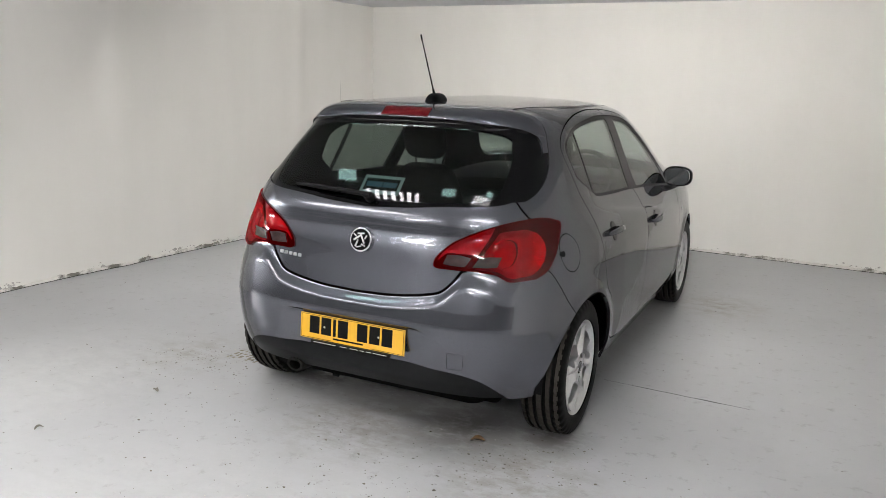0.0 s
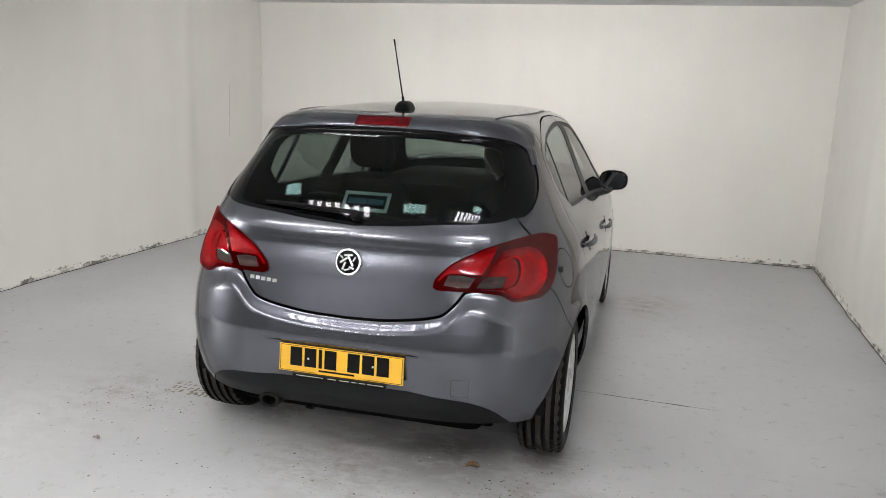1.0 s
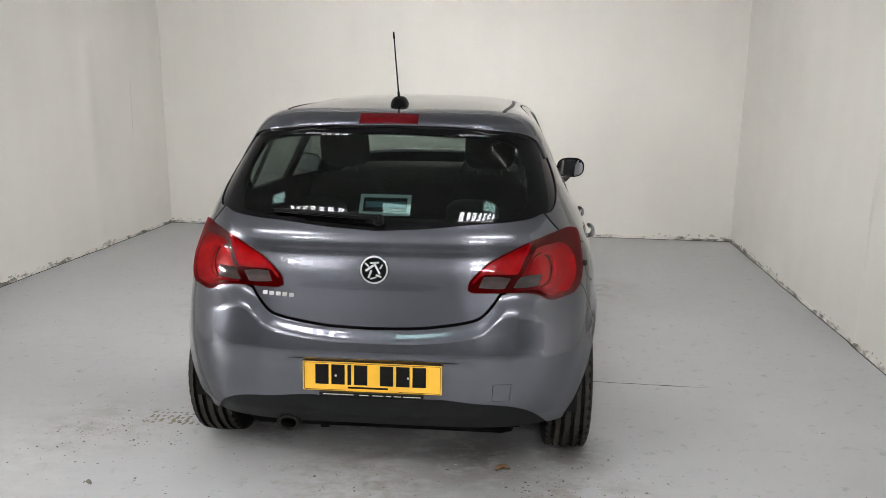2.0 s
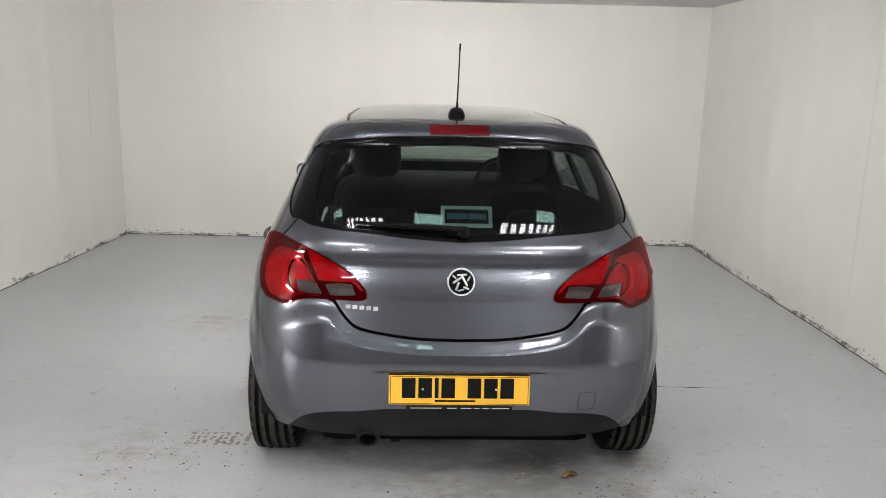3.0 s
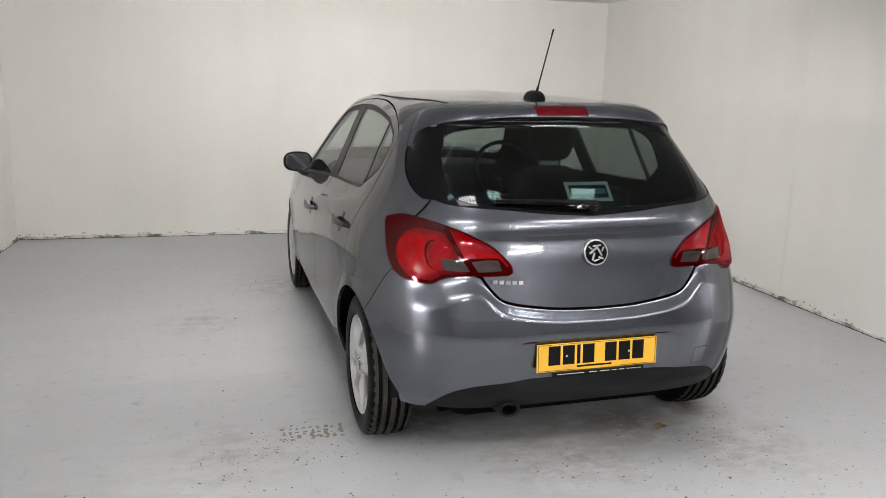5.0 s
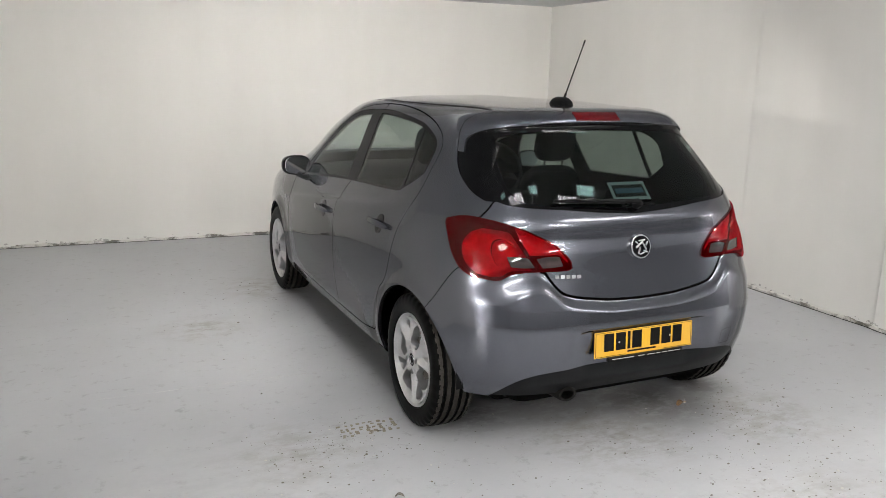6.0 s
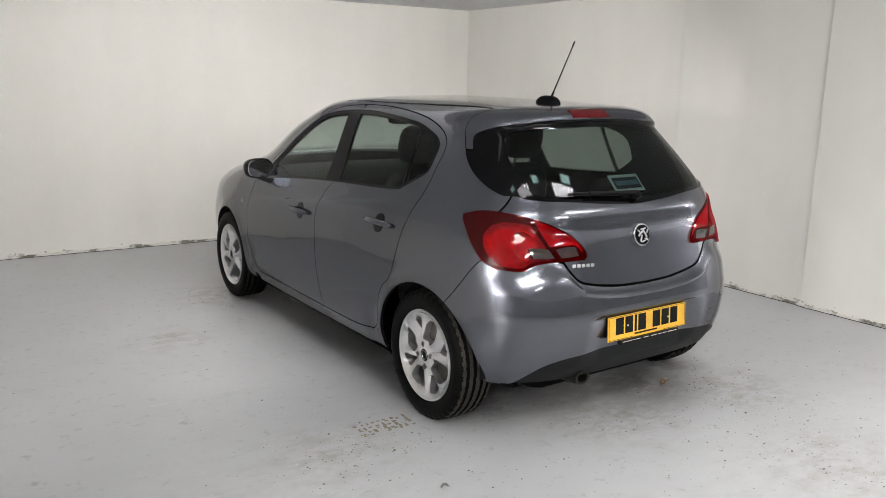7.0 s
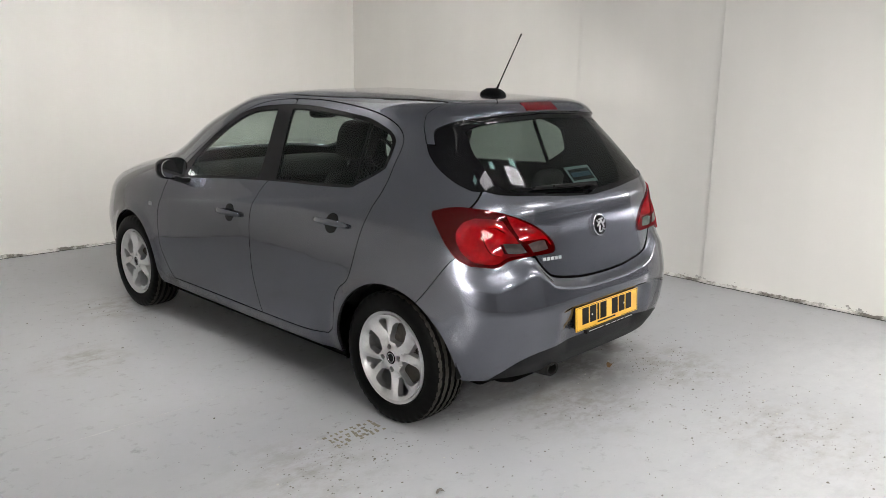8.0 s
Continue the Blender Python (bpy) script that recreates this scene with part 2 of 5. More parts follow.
# ---- helpers for meshes ----
def part(name, bm, mat, parent=None, label="", smooth=False):
    me = bpy.data.meshes.new(name)
    bm.to_mesh(me)
    bm.free()
    me.materials.append(mat)
    if smooth:
        me.polygons.foreach_set("use_smooth", [True] * len(me.polygons))
        me.set_sharp_from_angle(angle=radians(40))
    ob = new(name, me)
    ob.parent = parent
    if label:
        ob["label"] = label
    return ob


def mesh_part(name, verts, faces, mat, parent=None, label="", smooth=True, angle=40):
    me = bpy.data.meshes.new(name)
    me.from_pydata([tuple(v) for v in verts], [], faces)
    me.materials.append(mat)
    if smooth:
        me.polygons.foreach_set("use_smooth", [True] * len(me.polygons))
        me.set_sharp_from_angle(angle=radians(angle))
    ob = new(name, me)
    ob.parent = parent
    if label:
        ob["label"] = label
    return ob


def box(bm, x0, x1, y0, y1, z0, z1, bevel=0.0, m=None):
    """Adds a box to bm, with rounded edges if asked."""
    tmp = bmesh.new()
    bmesh.ops.create_cube(tmp, size=1)
    for v in tmp.verts:
        v.co = Vector(((x0 + x1) / 2 + v.co.x * (x1 - x0), (y0 + y1) / 2 + v.co.y * (y1 - y0), (z0 + z1) / 2 + v.co.z * (z1 - z0)))
    if bevel:
        bmesh.ops.bevel(tmp, geom=list(tmp.edges), offset=bevel, segments=2, affect="EDGES", profile=0.6)
    if m is not None:
        tmp.transform(m)
    me = bpy.data.meshes.new("tmp")
    tmp.to_mesh(me)
    tmp.free()
    bm.from_mesh(me)
    bpy.data.meshes.remove(me)
    return bm


def prism(outline, z0, z1):
    """A prism over a plan outline (counter-clockwise)."""
    n = len(outline)
    verts = [(x, y, z0) for x, y in outline] + [(x, y, z1) for x, y in outline]
    faces = [list(range(n))[::-1], list(range(n, 2 * n))] + [[i, (i + 1) % n, n + (i + 1) % n, n + i] for i in range(n)]
    return verts, faces


# ---- the bay and the hall in front of it ----
BACK, TOP = 8.19, 2.295
LEFT_A, LEFT_B = (-4.61, BACK), (-4.807, 2.4)
RIGHT_A, RIGHT_B = (1.037, BACK), (1.231, 2.28)


def structure(name, outline, z0, z1, mat, label, category):
    verts, faces = prism(outline, z0, z1)
    ob = mesh_part(name, verts, faces, mat, smooth=False)
    return tagged(ob, label, category, kind="structure")


structure("floor", [(-10, -11), (8, -11), (8, 8.6), (-10, 8.6)], -0.12, 0, FLOOR, "grey painted concrete floor with scuffs, tyre dirt and shade painted under the car", "floor")
structure("wall_back", [(-5.0, BACK), (1.45, BACK), (1.45, BACK + 0.15), (-5.0, BACK + 0.15)], 0.010, 3.4, WALL, "white painted wall across the end of the bay", "wall")


def relief(joints, steps, seed):
    """How far a boarded wall stands out at y: soft ridges over its filled joints, and boards that stand proud."""
    def out(y):
        ridge = sum(h * math.exp(-((y - c) / w) ** 2) for c, w, h in joints)
        proud = sum(h / (1 + math.exp(min((y - c) / 0.004, 50))) for c, h in steps)
        return ridge + proud + 0.005 * noise.noise(Vector((y * 0.9, seed, 0)))
    return out


LEFT_RELIEF = relief([(4.78, 0.13, 0.020), (6.92, 0.10, 0.016), (3.75, 0.16, 0.016)], [], 2.0)
RIGHT_RELIEF = relief([(6.6, 0.14, 0.010)], [(5.24, 0.012), (4.0, 0.018)], 6.0)


def side_wall(name, a, b, out, inward, label):
    """A boarded side wall of uneven thickness from a to b, its near face following out(y)."""
    n = int(abs(b[1] - a[1]) / 0.02)
    face = []
    for i in range(n + 1):
        t = i / n
        x, y = a[0] + (b[0] - a[0]) * t, a[1] + (b[1] - a[1]) * t
        face.append((x + inward * out(y), y))
    back = [(b[0] - inward * 0.15, b[1]), (a[0] - inward * 0.15, a[1])]
    outline = face + back
    if inward < 0:
        outline = outline[::-1]
    verts, faces = prism(outline, 0.010, 3.4)
    ob = mesh_part(name, verts, faces, WALL, smooth=True, angle=30)
    return tagged(ob, label, "wall", kind="structure")


side_wall("wall_left", LEFT_B, LEFT_A, LEFT_RELIEF, 1, "white painted boarded side wall with chipped foot")
side_wall("wall_right", RIGHT_B, RIGHT_A, RIGHT_RELIEF, -1, "white painted boarded side wall with chipped foot")
structure("ceiling", [(-10, -11), (8, -11), (8, 8.6), (-10, 8.6)], TOP, TOP + 0.1, CEILING, "pale grey boarded ceiling", "ceiling")
# unseen walls added to close the hall, kept dark for the car's reflections
structure("wall_hall_left", [(-9.2, -10.5), (-9.2, 8.4), (-9.35, 8.4), (-9.35, -10.5)], 0, 3.4, HALL, "unseen dark wall added to close the hall", "wall")
structure("wall_hall_right", [(7.2, -10.5), (7.35, -10.5), (7.35, 8.4), (7.2, 8.4)], 0, 3.4, HALL, "unseen dark wall added to close the hall", "wall")
structure("wall_hall_front", [(-9.2, -10.5), (-9.2, -10.65), (7.2, -10.65), (7.2, -10.5)], 0, 3.4, HALL, "unseen dark wall added to close the hall", "wall")
structure("wall_hall_back_left", [(-9.2, 8.2), (-5.01, 8.2), (-5.01, 8.35), (-9.2, 8.35)], 0, 3.4, HALL, "unseen dark wall added to close the hall", "wall")
structure("wall_hall_back_right", [(1.6, 8.2), (7.2, 8.2), (7.2, 8.35), (1.6, 8.35)], 0, 3.4, HALL, "unseen dark wall added to close the hall", "wall")


def ceiling_lamp(x, y, size, slats, glow_mat, label, turn=0):
    """A lamp on the ceiling: housing, glowing diffuser and cross slats."""
    base = new("ceiling_lamp")
    base.matrix_world = pose(x, y, TOP - 0.06, 0, 0, turn)
    tagged(base, label, "lamp", "lamps on the ceiling")
    lx, ly = size[0] / 2, size[1] / 2
    bm = bmesh.new()
    box(bm, -lx, lx, -ly, ly, 0.045, 0.058)
    box(bm, -lx, lx, -ly, -ly + 0.008, 0.0, 0.045)
    box(bm, -lx, lx, ly - 0.008, ly, 0.0, 0.045)
    box(bm, -lx, -lx + 0.008, -ly + 0.008, ly - 0.008, 0.0, 0.045)
    box(bm, lx - 0.008, lx, -ly + 0.008, ly - 0.008, 0.0, 0.045)
    part("housing", bm, LAMP_BODY, base)
    bm = bmesh.new()
    box(bm, -lx + 0.009, lx - 0.009, -ly + 0.009, ly - 0.009, 0.020, 0.030)
    part("diffuser", bm, glow_mat, base)
    for k in range(slats):
        bm = bmesh.new()
        xx = -lx + (k + 1) * 2 * lx / (slats + 1)
        box(bm, xx - 0.012, xx + 0.012, -ly + 0.009, ly - 0.009, 0.004, 0.012)
        part("louvre", bm, LAMP_BODY, base)
    return base


LOUVRE, LED, TUBE_LABEL = "white fluorescent louvre lamp on the ceiling", "small cool white panel lamp on the ceiling", "narrow fluorescent strip lamp on the ceiling"
# over the tail of the car
for lx, ly in ((-1.92, 2.96), (-0.87, 2.97)):
    ceiling_lamp(lx, ly, (0.40, 0.20), 6, LOUVRE_GLOW, LOUVRE)
for lx, ly in ((-2.25, 3.12), (-1.45, 3.06), (-0.77, 3.12)):
    ceiling_lamp(lx, ly, (0.17, 0.09), 0, COOL_PANEL, LED)
for lx, ly in ((-2.14, 3.50), (-0.66, 3.52)):
    ceiling_lamp(lx, ly, (0.34, 0.04), 6, STRIP_GLOW, TUBE_LABEL)
# over the mouth of the bay
for lx in (-2.75, -0.10):
    ceiling_lamp(lx, 1.45, (1.2, 0.5), 7, MOUTH_GLOW, LOUVRE)
# far back in the hall
for lx in (-5.0, -2.4, -0.4, 2.2):
    ceiling_lamp(lx, -6.2, (0.40, 0.20), 6, LOUVRE_GLOW, LOUVRE)


def batten(x, y, turn, length, glow_mat, height=TOP - 0.105):
    """An added fill lamp: a bare tube on a slim batten below the ceiling."""
    base = new("fill_lamp")
    base.matrix_world = pose(x, y, height, 0, 0, turn)
    tagged(base, "unseen fill lamp with a bare tube, added to light the bay", "lamp", "batten lamps on the ceiling")
    bm = bmesh.new()
    box(bm, -length / 2, length / 2, -0.03, 0.03, 0.055, 0.103, 0.004)
    part("batten", bm, LAMP_BODY, base)
    for s in (-1, 1):
        bm = bmesh.new()
        box(bm, s * length / 2 - 0.012, s * length / 2 + 0.012, -0.018, 0.018, -0.02, 0.05, 0.003)
        part("lamp_holder", bm, LAMP_BODY, base)
    bm = bmesh.new()
    bmesh.ops.create_cone(bm, cap_ends=True, segments=14, radius1=0.03, radius2=0.03, depth=length - 0.03)
    bm.transform(pose(0, 0, 0, 0, 90, 0))
    part("tube", bm, glow_mat, base)
    return base


# unseen fill lamps added to wash the end wall, shaded towards the hall
for bx in (-2.30, -0.95):
    washer = batten(bx, 4.95, 0, 1.3, WASH_FILL)
    washer["label"] = "unseen shaded fill lamp added to wash the end wall"
    # plate added to hide the tube from the car roof's reflection
    bm = bmesh.new()
    box(bm, -0.68, 0.68, -0.058, -0.052, -0.100, 0.10, 0.001)
    part("shade", bm, CEILING, washer)

# out of view: fill added from the hall to brighten the bay walls
for bx in (-2.9, 0.05):
    batten(bx, -1.2, 0, 0.9, HALL_FILL)


def wall_lamp(x, y, z, facing):
    """An added side light along a hall wall: back plate, end caps and tube."""
    base = new("wall_lamp")
    base.matrix_world = pose(x, y, z)
    tagged(base, "unseen strip light added for low light from the hall's side", "lamp", "lamps on the hall walls")
    bm = bmesh.new()
    box(bm, -facing * 0.05, -facing * 0.09, -0.8, 0.8, -0.04, 0.04, 0.004)
    part("back_plate", bm, LAMP_BODY, base)
    for end in (-0.76, 0.76):
        bm = bmesh.new()
        box(bm, -facing * 0.05, facing * 0.03, end - 0.012, end + 0.012, -0.03, 0.03, 0.003)
        part("end_cap", bm, LAMP_BODY, base)
    bm = bmesh.new()
    bmesh.ops.create_cone(bm, cap_ends=True, segments=14, radius1=0.03, radius2=0.03, depth=1.48)
    bm.transform(pose(0, 0, 0, 90, 0, 0))
    part("tube", bm, SIDE_FILL, base)


# stand-ins for unseen low light entering from either side of the hall
wall_lamp(7.11, -0.1, 1.85, -1)
wall_lamp(-9.11, 0.2, 1.85, 1)


# ---- uneven foot of the walls: a lumpy paint-clogged bead over a dark gap ----
def wall_foot(name, a, b, seed, out=None):
    a, b = Vector((*a, 0)), Vector((*b, 0))
    d = (b - a).normalized()
    inward = Vector((d.y, -d.x, 0))
    n = int((b - a).length / 0.012)
    verts, faces = [], []
    for i in range(n + 1):
        p = a + (b - a) * (i / n)
        p += inward * (out(p.y) if out else 0)
        h = 0.026 + 0.014 * noise.noise(Vector((i * 0.11, seed, 0))) + 0.008 * noise.noise(Vector((i * 0.6, seed, 5)))
        t = 0.007 + 0.005 * noise.noise(Vector((i * 0.23, seed, 9)))
        lo = 0.004 + 0.004 * max(0, noise.noise(Vector((i * 0.15, seed, 17))))
        for off, z in ((-0.002, lo), (t, lo), (t * 1.15, lo + 0.006), (t * 0.9, h * 0.8), (0.0015, h), (-0.002, h)):
            verts.append(p + inward * off + Vector((0, 0, z)))
    for i in range(n):
        for j in range(5):
            q = i * 6 + j
            faces.append((q, q + 1, q + 7, q + 6))
    ob = mesh_part(name, verts, faces, CHIPPED, smooth=True, angle=50)
    tagged(ob, "chipped white bead along the foot of the wall", "baseboard", kind="structure")
    near = [a + (b - a) * (i / 60) for i in range(61)]
    near = [p + inward * (out(p.y) if out else 0) for p in near]
    v2, f2 = prism([tuple((p - inward * 0.001).xy) for p in near] + [tuple((p + inward * 0.011).xy) for p in near[::-1]], 0.0, 0.0035)
    tagged(mesh_part(name + "_gap", v2, f2, GRIME, smooth=False), "dark dirty gap along the foot of the wall", "trim", kind="structure")


wall_foot("baseboard_left", (LEFT_B[0] + 0.001, LEFT_B[1]), (LEFT_A[0] + 0.001, LEFT_A[1] - 0.01), 1.3, LEFT_RELIEF)
wall_foot("baseboard_back", (-4.60, BACK - 0.001), (1.03, BACK - 0.001), 4.7)
wall_foot("baseboard_right", (RIGHT_A[0] - 0.001, RIGHT_A[1] - 0.01), (RIGHT_B[0] - 0.001, RIGHT_B[1]), 7.9, RIGHT_RELIEF)

# what still shows of the joint across the floor: pale on one side of the car, a dark crack on the other
def floor_joint(name, x0, x1, width, mat, label):
    verts, faces, n = [], [], 90
    for i in range(n + 1):
        x = x0 + (x1 - x0) * i / n
        yc = 4.445 + 0.008 * noise.noise(Vector((x * 1.3, 3, 0))) + 0.003 * noise.noise(Vector((x * 14, 3, 0)))
        w = width * min(1, 5 * i / n, 5 * (n - i) / n) * max(0.25, 1 + 1.3 * noise.noise(Vector((x * 7, 8, 0))))
        verts += [(x, yc - w, 0.0002), (x, yc + w, 0.0002), (x, yc, 0.0010)]
    for i in range(n):
        q = 3 * i
        faces += [(q, q + 3, q + 5, q + 2), (q + 2, q + 5, q + 4, q + 1)]
    tagged(mesh_part(name, verts, faces, mat, smooth=False), label, "joint", kind="structure")


floor_joint("floor_joint_pale", -3.55, -1.95, 0.0026, JOINT, "thin pale joint across the painted floor")
floor_joint("floor_joint_dark", -0.62, 0.12, 0.0030, GRIME, "thin dark crack across the painted floor")


def foot_chips(name, a, b, out, seed, count, label):
    """Flakes and smears of bare grey filler where the paint has come off along the foot of a wall."""
    rng = random.Random(seed)
    a, b = Vector((*a, 0)), Vector((*b, 0))
    d = (b - a).normalized()
    inward = Vector((d.y, -d.x, 0))
    verts, faces = [], []
    groups = [rng.random() for _ in range(16)]
    for _ in range(count):
        t = min(max(rng.gauss(rng.choice(groups), 0.014), 0.002), 0.998)
        p = a + (b - a) * t
        p += inward * ((out(p.y) if out else 0) + 0.0008)
        r = rng.uniform(0.004, 0.016) * (0.5 + 1.2 * rng.random() ** 3)
        z = 0.028 + abs(rng.gauss(0, 0.014))
        k, n0 = rng.randint(5, 8), len(verts)
        ring = []
        for j in range(k):
            g = 6.283 * j / k
            ring.append((1.7 * r * rng.uniform(0.4, 1) * math.cos(g), r * rng.uniform(0.4, 1) * math.sin(g)))
        verts += [p + d * x + Vector((0, 0, z + y)) for x, y in ring] + [p + d * (x * 0.8) + Vector((0, 0, z + y * 0.8)) + inward * 0.0012 for x, y in ring]
        faces.append(tuple(range(n0 + k, n0 + 2 * k)))
        faces += [(n0 + j, n0 + (j + 1) % k, n0 + k + (j + 1) % k, n0 + k + j) for j in range(k)]
    tagged(mesh_part(name, verts, faces, FILLER, smooth=False), label, "chips", kind="stuff")


CHIP_LABEL = "grey flaked patches along the foot of the white wall"
foot_chips("paint_chips", LEFT_B, LEFT_A, LEFT_RELIEF, 21, 110, CHIP_LABEL)
foot_chips("paint_chips", (-4.60, BACK - 0.001), (1.03, BACK - 0.001), None, 22, 60, CHIP_LABEL)
foot_chips("paint_chips", RIGHT_A, RIGHT_B, RIGHT_RELIEF, 23, 110, CHIP_LABEL)

# a hairline crack in the left wall
verts, faces = [], []
for i in range(25):
    z = 0.93 + 0.56 * i / 24
    y = 7.58 + 0.02 * i / 24 + 0.006 * noise.noise(Vector((z * 9, 1, 0)))
    x = LEFT_A[0] + (LEFT_B[0] - LEFT_A[0]) * (LEFT_A[1] - y) / (LEFT_A[1] - LEFT_B[1]) + LEFT_RELIEF(y)
    w = 0.0022 * min(1, i / 4, (24 - i) / 4)
    verts += [(x + 0.0005, y - w, z), (x + 0.0005, y + w, z), (x + 0.0016, y, z)]
for i in range(24):
    q = 3 * i
    faces += [(q, q + 2, q + 5, q + 3), (q + 2, q + 1, q + 4, q + 5)]
tagged(mesh_part("wall_crack", verts, faces, FILLER, smooth=False), "hairline crack in the white wall paint", "crack", kind="structure")


# ---- the hatchback: one smooth body surface S(u, v), from which all its panels are cut ----
# car axes: x to its right, y forward from the rear axle, z up. u: 0 middle of the tail, 1 to 2 along the side, 3 middle of the nose.
# v: 0 sill, 2 widest, 4 belt, 6 edge of the roof, 8 middle of the roof.
def curve(pairs, soft=0.13):
    """A smooth function through (about) these pairs of v and value."""
    xs = np.linspace(-1, 9, 2001)
    px, py = np.array(pairs, float).T
    ys = np.interp(xs, px, py)
    lo, hi = xs < px[0], xs > px[-1]
    ys[lo] = py[0] + (xs[lo] - px[0]) * (py[1] - py[0]) / (px[1] - px[0])
    ys[hi] = py[-1] + (xs[hi] - px[-1]) * (py[-1] - py[-2]) / (px[-1] - px[-2])
    k = np.exp(-0.5 * (np.arange(-200, 201) * 0.005 / soft) ** 2)
    pad = np.concatenate([2 * ys[0] - ys[200:0:-1], ys, 2 * ys[-1] - ys[-2:-202:-1]])
    sm = np.convolve(pad, k / k.sum(), "valid")
    return lambda v: np.interp(v, xs, sm)


REAR = [(0, -0.495, 0.27), (0.5, -0.535, 0.33), (1, -0.562, 0.42), (1.5, -0.573, 0.50), (2, -0.575, 0.58), (2.4, -0.562, 0.645), (2.7, -0.549, 0.70),
        (3, -0.529, 0.79), (3.4, -0.511, 0.885), (3.65, -0.498, 0.93), (3.85, -0.497, 0.975), (4, -0.491, 1.005), (4.15, -0.476, 1.028), (4.3, -0.452, 1.058),
        (5, -0.305, 1.21), (5.6, -0.17, 1.345), (5.85, -0.156, 1.388), (6, -0.128, 1.420), (6.2, -0.055, 1.440), (7, 0.25, 1.455), (8, 0.75, 1.470)]
SIDE = [(0, 0.826, 0.236), (1, 0.860, 0.32), (2, 0.876, 0.52), (3, 0.869, 0.78), (3.5, 0.848, 0.88), (4, 0.804, 0.965), (4.5, 0.744, 1.08), (5, 0.691, 1.20), (6, 0.603, 1.385), (6.4, 0.500, 1.432), (7, 0.36, 1.457), (8, 0.0, 1.470)]
NOSE = [(0, 3.32, 0.20), (1, 3.42, 0.34), (2, 3.44, 0.55), (3, 3.30, 0.80), (3.5, 2.91, 0.935), (4, 2.37, 1.035), (5, 2.07, 1.255), (6, 1.63, 1.422), (7, 1.2, 1.458), (8, 0.95, 1.470)]
YR, ZR = curve([(a, b) for a, b, c in REAR], 0.08), curve([(a, c) for a, b, c in REAR], 0.08)
W, ZS = curve([(a, b) for a, b, c in SIDE], 0.2), curve([(a, c) for a, b, c in SIDE], 0.2)
YF, ZF = curve([(a, b) for a, b, c in NOSE], 0.2), curve([(a, c) for a, b, c in NOSE], 0.2)
Y1 = curve([(0, 0.5), (4, 0.5), (5, 0.55), (6, 0.65), (8, 0.78)], 0.3)
Y2 = curve([(0, 1.6), (1, 1.8), (2, 1.9), (3, 1.85), (4, 1.4), (5, 1.25), (6, 1.1), (8, 0.82)], 0.3)
N1 = curve([(0, 4.6), (2, 4.5), (3, 4.5), (4, 4.2), (4.4, 5.2), (5, 5.5), (5.7, 5.5), (6, 5.2), (6.4, 4.4), (7, 3.4), (8, 2.0)], 0.2)
TAPER = curve([(0, 0.02), (2, 0.02), (4, 0.03), (5, 0.04), (6, 0.05), (7, 0.04), (8, 0.0)], 0.3)
N2 = 4.2
BLEND = curve([(0, 0.6), (1.5, 0.8), (3, 2.0), (8, 2.0)], 0.3)
LEDGE_X = np.linspace(-0.2, 1.0, 601)
LEDGE_Z = np.interp(np.abs(LEDGE_X), (0, 0.153, 0.257, 0.336, 0.386, 0.417, 0.447, 0.48, 0.52, 0.60, 0.66, 1.0), (0.668, 0.673, 0.685, 0.698, 0.713, 0.738, 0.774, 0.806, 0.812, 0.800, 0.778, 0.77))
LEDGE_Z = np.convolve(np.pad(LEDGE_Z, 30, mode="edge"), np.exp(-0.5 * (np.arange(-30, 31) * 0.002 / 0.016) ** 2) / np.exp(-0.5 * (np.arange(-30, 31) * 0.002 / 0.016) ** 2).sum(), "valid")
WHEEL_Y, WHEEL_Z = (0.0, 2.511), 0.305


